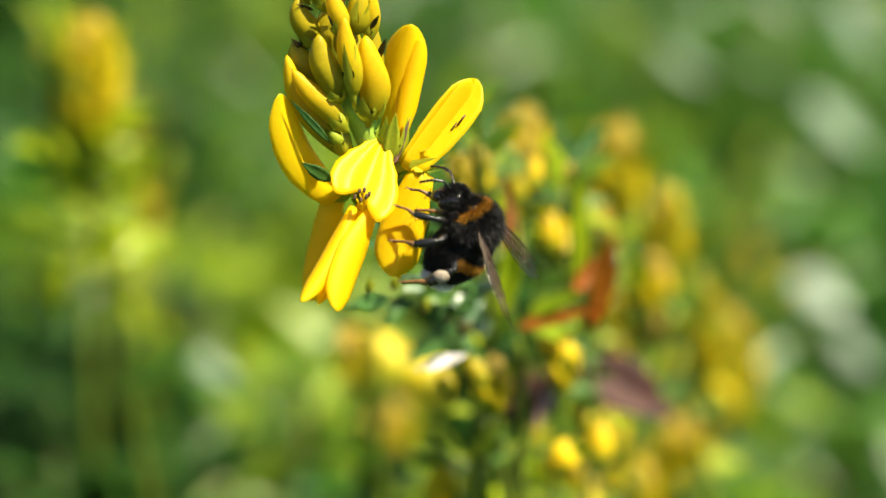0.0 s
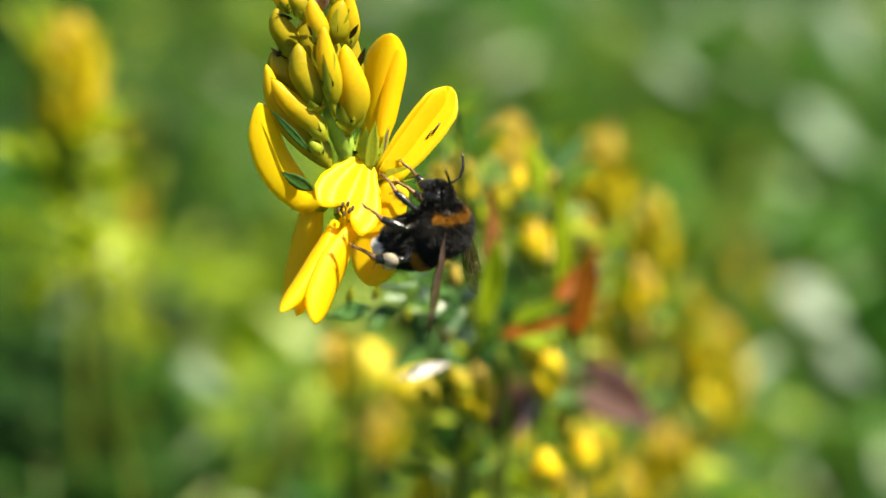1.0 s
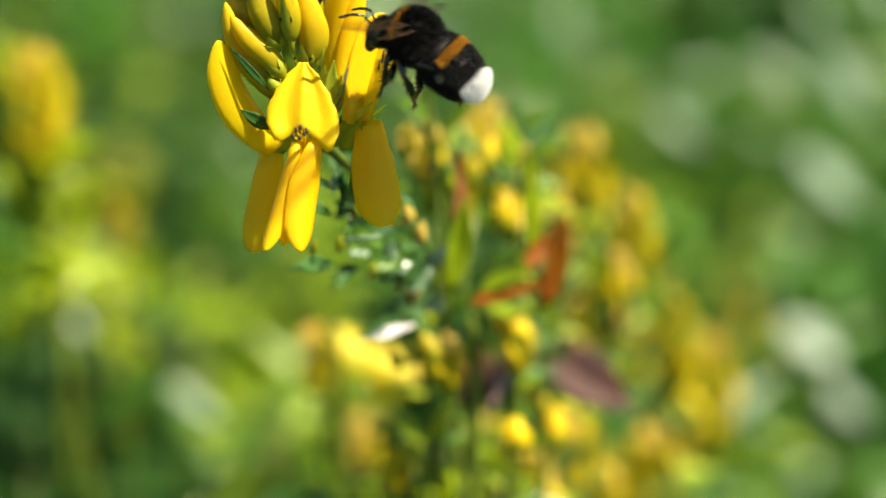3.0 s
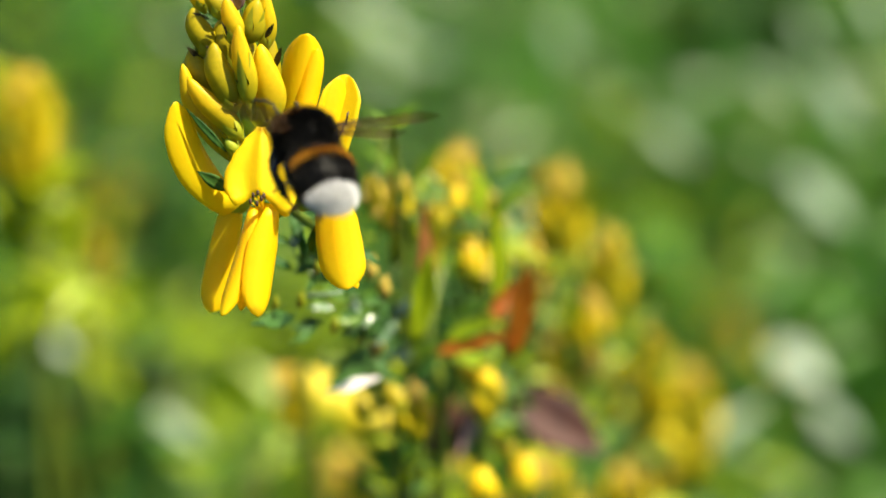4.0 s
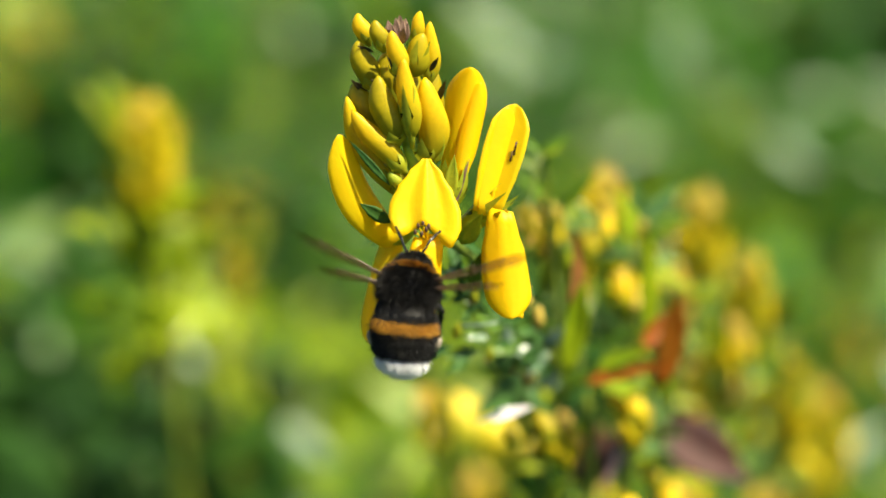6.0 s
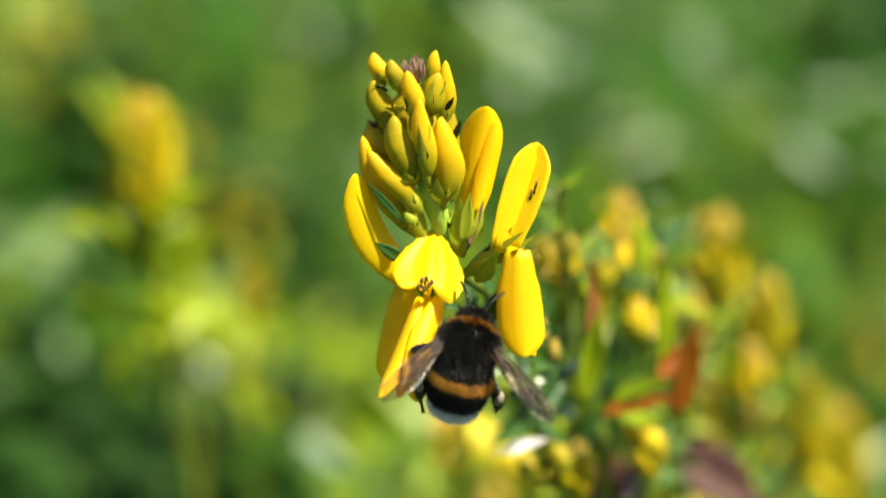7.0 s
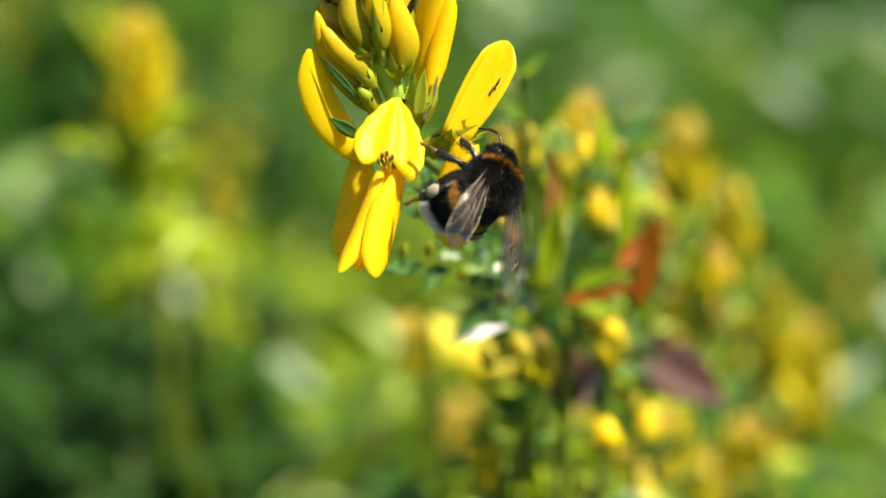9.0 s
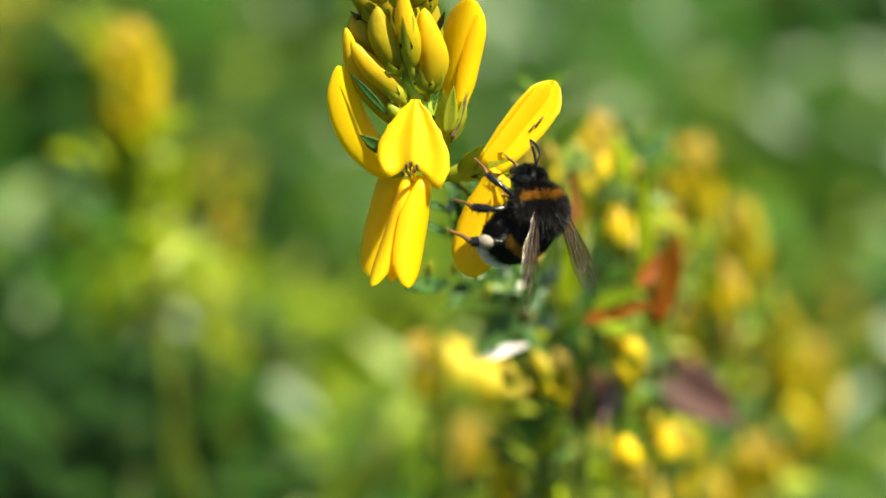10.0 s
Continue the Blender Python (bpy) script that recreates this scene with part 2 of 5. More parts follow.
def blade(bm, m, length, width, shape, cup=0.0, curl=0.0, fold=0.0, lobes=0.0, thick=0.12, across=8, along=12, twist=0.0, wavy=0.0, bow=0.0, pleat=0.0, skew=0.0):
    """A petal or leaf from local z 0 to length. shape: half widths from foot to tip, as shares of width. cup: the edges come forward (-y),
    curl: the tip comes forward, fold: a sharp crease along the middle, lobes: the lower edges hang down, skew: the right one lower than the left."""
    sheets = []
    phase = random.uniform(0, 6)
    for side in (0, 1):
        grid = []
        for i in range(along + 1):
            t = 1 - (1 - i / along) ** 1.5
            s = t * (len(shape) - 1)
            k = min(int(s), len(shape) - 2)
            f = s - k
            f = f * f * (3 - 2 * f)
            w = width / 2 * (shape[k] + (shape[k + 1] - shape[k]) * f)
            if shape[-1] >= 0.2 and t > 0.76:
                w *= math.sqrt(max(0.004, 1 - ((t - 0.76) / 0.24) ** 2))
            row = []
            for j in range(across + 1):
                q = 2 * j / across - 1
                x = q * w + bow * math.sin(math.pi * t)
                y = -cup * (w * 2 / width) * q * q - curl * t * t - fold * abs(q) * (w * 2 / width) + wavy * math.sin(9 * t + phase + 2 * q) * abs(q)
                y += side * thick * (1 - 0.8 * abs(q) ** 4) * (1 - 0.6 * t ** 6)
                y -= pleat * math.cos(7.5 * q) * (1 - t) ** 0.5
                z = t * length - lobes * abs(q) ** 1.4 * (1 - 0.45 * abs(q) ** 5) * (1 - t) - skew * q * (1 - t)
                a = twist * t
                row.append(bm.verts.new(m @ Vector((x * math.cos(a) - y * math.sin(a), x * math.sin(a) + y * math.cos(a), z))))
            grid.append(row)
        sheets.append(grid)
    a, b = sheets
    for i in range(along):
        for j in range(across):
            bm.faces.new((a[i][j], a[i][j + 1], a[i + 1][j + 1], a[i + 1][j]))
            bm.faces.new((b[i][j], b[i + 1][j], b[i + 1][j + 1], b[i][j + 1]))
        bm.faces.new((a[i][0], a[i + 1][0], b[i + 1][0], b[i][0]))
        bm.faces.new((a[i][-1], b[i][-1], b[i + 1][-1], a[i + 1][-1]))
    for j in range(across):
        bm.faces.new((a[0][j], b[0][j], b[0][j + 1], a[0][j + 1]))
        bm.faces.new((a[-1][j], a[-1][j + 1], b[-1][j + 1], b[-1][j]))
    return bm


def ball(bm, centre, radii, u=16, v=12, m=Matrix()):
    made = bmesh.ops.create_uvsphere(bm, u_segments=u, v_segments=v, radius=1.0)["verts"]
    for x in made:
        x.co = m @ (Vector(centre) + Vector([a * b for a, b in zip(x.co, radii)]))
    return bm


LEAFY = (0.12, 0.75, 1.0, 0.85, 0.45, 0.03)
PETALY = (0.35, 0.7, 0.95, 1.0, 1.0, 0.9)


# ---- ground ----
def ground():
    bm = bmesh.new()
    n = 60
    spots = [[None] * (n + 1) for _ in range(n + 1)]
    for i in range(n + 1):
        for j in range(n + 1):
            a, b = (i / n * 2 - 1), (j / n * 2 - 1)
            x, y = 40 * a * abs(a) ** 1.5, 40 * b * abs(b) ** 1.5
            h = 0.03 * noise.noise(Vector((x * 2, y * 2, 0))) - 0.03 + 0.02 * max(0, y - 2)
            spots[i][j] = bm.verts.new((x * 1000, y * 1000, h * 1000))
    for i in range(n):
        for j in range(n):
            bm.faces.new((spots[i][j], spots[i + 1][j], spots[i + 1][j + 1], spots[i][j + 1]))
    return tagged(part("ground", bm, SOIL), "dark mossy soil under the meadow plants", "ground", kind="structure")


ground()


def leaf_mesh(name, centres, ways, ups, lengths, widths, material):
    """Many small folded leaves in one mesh: four-sided, with a raised middle line."""
    c, w, u = (np.asarray(a, float) for a in (centres, ways, ups))
    w /= np.linalg.norm(w, axis=1)[:, None]
    s = np.cross(w, u)
    s /= np.linalg.norm(s, axis=1)[:, None] + 1e-9
    nrm = np.cross(s, w)
    L, W = np.asarray(lengths)[:, None], np.asarray(widths)[:, None]
    foot, tip = c, c + w * L - nrm * L * 0.12
    mid = c + w * L * 0.5
    left, right = mid + s * W / 2 + nrm * W * 0.18, mid - s * W / 2 + nrm * W * 0.18
    mid = mid - nrm * W * 0.05
    n = len(c)
    v = np.stack([foot, left, tip, right, mid], 1).reshape(-1, 3)
    k = (np.arange(n) * 5)[:, None]
    f = np.concatenate([k + np.array(t) for t in ((0, 4, 1), (1, 4, 2), (2, 4, 3), (3, 4, 0))])
    me = bpy.data.meshes.new(name)
    me.from_pydata(v.tolist(), [], f.tolist())
    me.materials.append(material)
    return me


def herb_clump(x, y, top, spread, leaves, size, material, label, seed, thin=0.35, droop=0.2):
    """A leafy meadow plant: stalks from one root and many leaves round them."""
    g = np.random.default_rng(seed)
    root = new("meadow_plant")
    root.location = (x, y, 0)
    tagged(root, label, "plant", "meadow plants")
    stalks = 5
    tips = []
    for i in range(stalks):
        t = Vector((g.normal(0, spread * 0.5), g.normal(0, spread * 0.5), top * g.uniform(0.8 if spread > 0.005 else 0.96, 1.0)))
        tips.append(t)
        line = smooth_line([(0, 0, -20), (t.x * 300, t.y * 300, t.z * 550), (t.x * 1000, t.y * 1000, t.z * 1000)], 4)
        part("stalk", tube(bmesh.new(), line, [1.4, 1.0, 0.5], 5), STEM, root)
    pick = g.integers(0, stalks, leaves)
    tt = np.array([list(t) for t in tips])[pick]
    h = 1 - np.abs(g.normal(0, min(0.22, 4 * spread / top), leaves))
    h = np.clip(h, 0.1, 1.0)
    base = tt * h[:, None]
    base[:, :2] = tt[:, :2] * (h ** 1.6)[:, None] + g.normal(0, spread * 0.42, (leaves, 2))
    base[:, 2] += g.normal(0, spread * 0.3, leaves)
    ways = np.column_stack([g.normal(0, 1, leaves), g.normal(0, 1, leaves), g.normal(0.35 - droop, 0.5, leaves)])
    ups = np.column_stack([g.normal(0, 0.35, leaves), g.normal(-0.2, 0.35, leaves), np.ones(leaves)])
    L = size * g.uniform(0.6, 1.25, leaves)
    me = leaf_mesh("foliage", base, ways, ups, L, L * thin, material)
    ob = tagged(new("foliage", me), kind="stuff")
    ob.parent = root
    return root


def meadow(name, count, near, far, low, high, size, material, label, seed, thin=0.2, wide=0.0, outer=False):
    """A dense stand of blades and leaves over the ground."""
    g = np.random.default_rng(seed)
    y = near + (far - near) * g.uniform(0, 1, count) ** 0.8
    x = g.uniform(-1, 1, count) * (wide + (0.22 + 0.26 * y) * (wide == 0)) + 0.02
    if wide:
        r, a = wide * g.uniform(0, 1, count) ** 0.6, g.uniform(0, 2 * math.pi, count)
        x, y = r * np.cos(a), r * np.sin(a) + 0.8
    if outer:
        far_side = (y < 0.6) | (np.abs(x - 0.02) > 0.22 + 0.26 * y)
        x, y = x[far_side], y[far_side]
        count = len(x)
    patch = np.array([noise.noise(Vector((a * 5, b * 5, seed))) for a, b in zip(x, y)])
    z = g.uniform(0, 1, count) * (low + (high - low) * np.clip(0.5 + patch, 0, 1))
    ways = np.column_stack([g.normal(0, 0.7, count), g.normal(0, 0.7, count), g.uniform(0.1, 1.2, count)])
    ups = np.column_stack([g.normal(0, 0.5, count), g.normal(-0.4, 0.5, count), np.ones(count)])
    L = size * g.uniform(0.5, 1.4, count)
    me = leaf_mesh(name, np.column_stack([x, y, z]), ways, ups, L, L * thin, material)
    return tagged(new(name, me), label, "grass", kind="stuff")


# ---- the flowering stem ----


def less(p, q):
    return (p[0] - q[0], p[1] - q[1], p[2] - q[2])


def bud(parent, base, tip, width, material, bend=0.0, cup=0.36, cup_material=None, label=""):
    base = tuple(p - 0.12 * (q - p) for p, q in zip(base, tip))
    width *= 0.9
    bm = pod(bmesh.new(), base, tip, width, bend)
    b = part("bud", bm, material, parent, label)
    part("calyx", calyx(bmesh.new(), base, tip, width * 0.84, cup * 0.8), cup_material or BUD_CUP, b)
    return b


def bract(parent, base, tip, width, material, name="bract", curl=0.3, fold=0.25, label="", face=(0, -1, 0)):
    length = (Vector(tip) - Vector(base)).length
    bm = blade(bmesh.new(), turned(base, tip, face), length, width, LEAFY, 0.0, curl, fold * width / 2, thick=0.1, across=4, along=8)
    return part(name, bm, material, parent, label)


def petal(parent, name, origin, base, tip, width, shape, material, face=(0, -1, 0), **how):
    b, t = less(base, origin), less(tip, origin)
    bm = blade(bmesh.new(), turned(b, t, face), (Vector(t) - Vector(b)).length, width, shape, **how)
    return part(name, bm, material, parent)


def flower(parent, base, foot, label):
    """The calyx of an open flower, at its base; the petals hang on it."""
    bm = calyx(bmesh.new(), less(foot, base), (0, 0, 0), 2.6, 1.2)
    tube(bm, smooth_line([less(foot, base), Vector(less(foot, base)) * 0.5 + Vector((0, 0.3, -0.3)), (0, 0.2, 0)], 4), [0.7, 0.6, 0.5], 8)
    return part("flower", bm, CALYX, parent, label, at=Matrix.Translation(mm(*base)))


main = new("flowering_stem")
tagged(main, "upright greenweed stem with yellow pea flowers above green buds", "flower", "greenweed shoots")
line = smooth_line([(-1.5, 0.5, 459.6), (-1.0, 0.5, 454.4), (0.0, -0.6, 449.4), (0.5, -2.0, 446.2), (1.3, -2.0, 443.4), (2.1, -1.0, 440.2), (3.0, 1.0, 435.4), (4.9, 8.0, 431.9), (7.8, 22.0, 425.7), (11.5, 42.0, 416.0), (18.0, 62.0, 404.0),
                    (26, 90, 370), (28, 96, 200), (28, 98, -10)], 5)
part("stem", tube(bmesh.new(), line[:32], [0.8, 1.1, 1.35, 1.35, 1.1, 0.7], 12, 0.06), STEM_BRIGHT, main)
part("stem_base", tube(bmesh.new(), line[31:], [0.7, 0.5, 0.6, 0.8, 1.0], 10, 0.06), STEM, main, "dark green lower stem")
bm = bmesh.new()
g = random.Random(5)
for i in range(160):
    p = Vector((0.2, -1.4, 447.2)).lerp(Vector((2.0, -1.2, 440.6)), g.random())
    a = g.uniform(0, 2 * math.pi)
    d = Vector((math.cos(a), math.sin(a), 0.5))
    tube(bm, [p + d * 1.1, p + d * g.uniform(1.4, 1.9)], [0.025, 0.01], 3)
tagged(part("stem_hairs", bm, STEM_BRIGHT, main, "short pale hairs on the stem"), kind="stuff")

bud(main, (0.3, -5.0, 448.5), (-0.5, -5.4, 456.9), 2.81, BUD, 0.0, 0.62, label="slender bud half in its calyx")
bud(main, (-1.5, -4.0, 447.6), (-3.5, -4.2, 454.7), 3.69, BUD_GREEN, -0.35, 0.2)
bud(main, (2.0, -3.0, 445.2), (1.9, -3.6, 454.4), 3.91, BUD, 0.8, 0.3)
bud(main, (-1.2, -4.0, 444.3), (-6.5, -4.2, 450.6), 3.1, BUD, -0.15, 0.25)
bud(main, (-0.9, -2.0, 441.0), (-7.2, -2.4, 451.9), 3.5, BUD, -1.3, 0.3)
bud(main, (-3.4, -0.6, 448.1), (-6.4, -1.0, 453.3), 3.96, BUD_GREEN, -0.4, 0.3)
bud(main, (-4.3, -1.0, 453.1), (-6.0, -1.2, 458.2), 3.30, BUD_GREEN, -0.1, 0.3)
bud(main, (-1.1, -4.0, 455.0), (-1.9, -4.2, 459.9), 2.53, BUD, 0.15, 0.34)
bud(main, (0.3, -2.5, 454.8), (1.7, -2.7, 459.4), 3.08, BUD_GREEN, 0.15, 0.75, label="small bud closed in its green calyx")
bud(main, (2.3, 0.0, 453.8), (2.4, 0.0, 460.3), 2.20, BUD, 0.2, 0.3)
bud(main, (-4.8, 0.0, 458.0), (-6.0, 0.0, 461.2), 2.42, BUD, -0.1, 0.4)
bud(main, (-3.0, -2.0, 457.6), (-3.9, -2.2, 460.8), 2.31, BUD_GREEN, 0.0, 0.4)
bud(main, (0.6, 0.0, 458.4), (1.3, 0.0, 461.5), 1.76, BUD, 0.1, 0.4)
bud(main, (-1.1, -0.3, 450.1), (-1.7, -0.5, 457.7), 5.72, BUD_GREEN, 0.0, 0.4)
bud(main, (1.9, 0.6, 448.6), (3.1, 0.6, 454.3), 3.30, BUD_GREEN, 0.1, 0.4)
bud(main, (-1.3, -4.2, 441.8), (-2.2, -4.6, 443.6), 1.5, CALYX, 0.0, 0.4, label="tiny round green bud")
for base, tip, w in (((-1.6, -2.0, 458.1), (-2.0, -2.0, 460.4), 0.8), ((-1.3, -1.5, 458.2), (-1.5, -1.5, 461.1), 0.9), ((-0.9, -2.0, 458.1), (-0.6, -2.0, 460.9), 0.8), ((-0.6, -1.0, 458.0), (-0.1, -1.0, 460.4), 0.8), ((-2.2, -1.0, 458.0), (-2.7, -1.0, 460.0), 0.7), ((-1.2, -3.0, 458.3), (-1.1, -3.0, 460.3), 0.9), ((-1.8, 0.0, 457.8), (-2.5, 0.5, 460.4), 1.0), ((-0.7, 0.0, 457.8), (-0.4, 0.5, 460.6), 1.0), ((-0.9, -3.0, 458.1), (-0.5, -3.6, 460.3), 1.0), ((-1.5, -3.0, 458.1), (-1.8, -3.6, 460.0), 1.0), ((-1.2, 1.0, 457.9), (-1.1, 1.4, 460.9), 1.1)):
    bract(main, base, tip, w * 1.25, TIP_BRACT, label="purple brown bract at the tip")
for base, tip, w in (((-4.7, -1.0, 451.9), (-6.8, -2.0, 454.0), 1.1), ((-2.9, -4.0, 453.0), (-4.4, -4.0, 454.4), 0.9), ((2.4, -3.0, 455.0), (3.5, -3.5, 456.9), 0.9), ((3.2, -1.0, 450.9), (4.3, -2.0, 454.0), 1.1),
                     ((-2.2, -4.6, 442.0), (-6.8, -4.6, 447.3), 1.3), ((-0.5, -4.6, 453.7), (-2.5, -4.4, 457.2), 1.0), ((-4.1, -1.0, 456.9), (-6.1, -2.0, 457.9), 0.7), ((1.8, -3.0, 457.2), (0.2, -3.0, 457.9), 0.9),
                     ((3.1, -3.5, 444.3), (4.1, -4.0, 447.7), 1.5)):
    bract(main, base, tip, w * 0.72, BRACT if w < 1.2 else LEAF_DARK if w < 1.45 else CALYX)
bract(main, (-2.1, -4.0, 437.4), (-5.7, -5.0, 440.0), 1.7, LEAF_DARK, "bract_leaf", label="narrow dark green leaf by the flower")
bract(main, (7.3, 1.0, 428.6), (9.4, -0.6, 434.1), 2.3, LEAF, "bract_leaf", 0.2, 0.9, "folded green leaf between the flowers")
bract(main, (6.0, -0.6, 434.0), (8.6, -2.6, 438.3), 2.4, CALYX, "sepal", 0.3, 0.5)
bract(main, (4.9, -2.4, 438.3), (7.0, -2.4, 444.6), 0.7, TIP_BRACT, label="brown-edged sepal")
bract(main, (4.4, -3.0, 439.1), (5.3, -3.4, 445.4), 1.9, CALYX)

# the half-open flower: a folded banner that still wraps the rest
half_base = (4.8, -1.0, 439.8)
half = flower(main, half_base, (3.3, 0.0, 437.7), "half-open yellow flower in a green calyx")
petal(half, "banner", half_base, half_base, (7.2, 0.0, 455.0), 4.9, (0.4, 0.68, 0.9, 1.0, 0.98, 0.78), PETAL, cup=-2.0, curl=0.4, fold=0, thick=0.2)
petal(half, "inner_petal", half_base, (5.5, -2.4, 440.6), (8.3, -0.4, 453.3), 2.6, (0.3, 0.7, 1.0, 1.0, 1.0, 0.95), PETAL, cup=-0.8, thick=0.2)
part("cup", calyx(bmesh.new(), less((4.3, -1.0, 438.3), half_base), less((5.5, -1.6, 450.9), half_base), 3.9, 0.36, flare=1.15), CALYX, half)

# the left flower, seen from its side
left_base = (-2.1, 2.0, 433.9)
left_flower = flower(main, left_base, (0.8, 1.0, 436.1), "yellow flower seen from its side")
petal(left_flower, "banner", left_base, (-1.7, -1.0, 434.2), (-7.9, -4.6, 447.8), 4.6, (0.6, 0.9, 1.0, 0.98, 0.88, 0.62), BANNER, face=(0.15, -0.8, 0.55), cup=-0.7, curl=-0.4, thick=0.2, bow=-1.6)
petal(left_flower, "wing", left_base, (-2.0, 1.0, 434.8), (-4.7, -0.6, 421.7), 3.8, (0.6, 0.85, 0.95, 1.0, 1.0, 1.0), PETAL, face=(-0.2, -0.95, 0), cup=-0.7, curl=0.3, thick=0.2)
petal(left_flower, "keel", left_base, (-1.7, 2.5, 433.6), (-3.6, 2.0, 421.2), 3.0, PETALY, PETAL, cup=-1.0, thick=0.2)

# the right flower, its folded banner up and its keel hanging
right_base = (8.8, -1.0, 437.8)
right_flower = flower(main, right_base, (4.8, 1.0, 434.0), "open yellow flower with an upright folded banner")
petal(right_flower, "banner", right_base, (8.7, -1.8, 437.6), (12.2, 1.2, 450.1), 4.9, (0.62, 0.82, 0.95, 1.0, 0.95, 0.72), BANNER, cup=0.3, curl=-0.3, fold=1.5, thick=0.2)
petal(right_flower, "banner_fold", right_base, (8.5, -2.6, 437.6), (11.4, 0.3, 449.9), 3.3, (0.4, 0.75, 1.0, 1.0, 0.95, 0.8), BANNER, face=(0.35, -0.9, 0), cup=-0.4, fold=0, thick=0.2)
petal(right_flower, "wing", right_base, (10.5, -2.6, 438.3), (12.0, -5.4, 425.9), 5.5, (0.5, 0.72, 0.94, 1.0, 1.0, 0.86), PETAL, face=(-0.12, -0.98, 0.1), cup=-1.0, curl=0.5, thick=0.2, bow=0.35, pleat=0.1, skew=0.4)
petal(right_flower, "wing", right_base, (10.8, -1.4, 438.0), (12.9, -3.2, 425.4), 2.8, (0.6, 0.85, 1.0, 1.0, 0.95, 0.7), PETAL, face=(0.55, -0.8, 0.1), cup=-0.8, curl=0.7, thick=0.2, bow=0.5)
petal(right_flower, "keel", right_base, (9.9, -1.4, 437.7), (11.6, -4.0, 427.0), 3.4, PETALY, PETAL, cup=-1.0, thick=0.2)
for dx, dy, h in ((0, 0, 22), (-6, 16, 18), (2, -2, 14)):
    p = less((12.2, -0.9, 446.0), right_base)
    bm = tube(bmesh.new(), [Vector(p) + Vector((dx / 15, -0.1, -dy / 15)), Vector(p) + Vector((dx / 15 - 0.2, -0.1, -(dy + h) / 15))], [0.06, 0.14], 6)
    part("nectar_mark", bm, ANTHER, right_flower, "thin brown streak on the banner")

# the front flower: a tent-shaped banner over stamens, wings and keel
front_base = (2.1, -4.2, 437.5)
front_flower = flower(main, front_base, (1.8, 0.0, 438.0), "open yellow flower with a tent-shaped banner")
front_banner = petal(front_flower, "banner", front_base, (1.8, -7.8, 437.9), (1.9, -5.4, 445.3), 8.6, (0.76, 0.98, 0.95, 0.76, 0.48, 0.13), BANNER, cup=0.9, curl=-0.6, fold=-1.2, lobes=3.1, pleat=0.26, skew=0.75, thick=0.2, across=16, along=14)
petal(front_flower, "wing", front_base, (3.5, -7.2, 436.5), (1.3, -11.2, 424.3), 4.1, (0.35, 0.75, 1.0, 1.0, 0.95, 0.8), PETAL, face=(0.5, -0.85, 0), cup=-0.9, curl=0.3, thick=0.22, bow=0.3)
petal(front_flower, "wing", front_base, (0.9, -7.3, 436.3), (-2.6, -11.3, 424.4), 2.3, (0.45, 0.8, 1.0, 1.0, 0.95, 0.8), PETAL, face=(-0.35, -0.93, 0), cup=-0.7, curl=0.3, thick=0.22, bow=-0.35)
petal(front_flower, "keel", front_base, (2.2, -5.9, 436.5), (-0.6, -9.4, 424.5), 3.0, (0.5, 0.85, 1.0, 0.95, 0.8, 0.5), BANNER, face=(-0.1, -0.99, 0), cup=0.5, fold=0.5, thick=0.22)
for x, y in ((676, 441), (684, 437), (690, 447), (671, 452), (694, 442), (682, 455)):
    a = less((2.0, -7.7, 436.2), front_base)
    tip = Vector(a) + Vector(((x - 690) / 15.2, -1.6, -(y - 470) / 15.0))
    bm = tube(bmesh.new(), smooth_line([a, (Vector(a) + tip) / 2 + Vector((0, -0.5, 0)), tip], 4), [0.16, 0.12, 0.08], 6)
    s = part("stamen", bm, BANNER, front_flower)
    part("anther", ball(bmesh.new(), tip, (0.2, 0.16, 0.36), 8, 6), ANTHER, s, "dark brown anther")


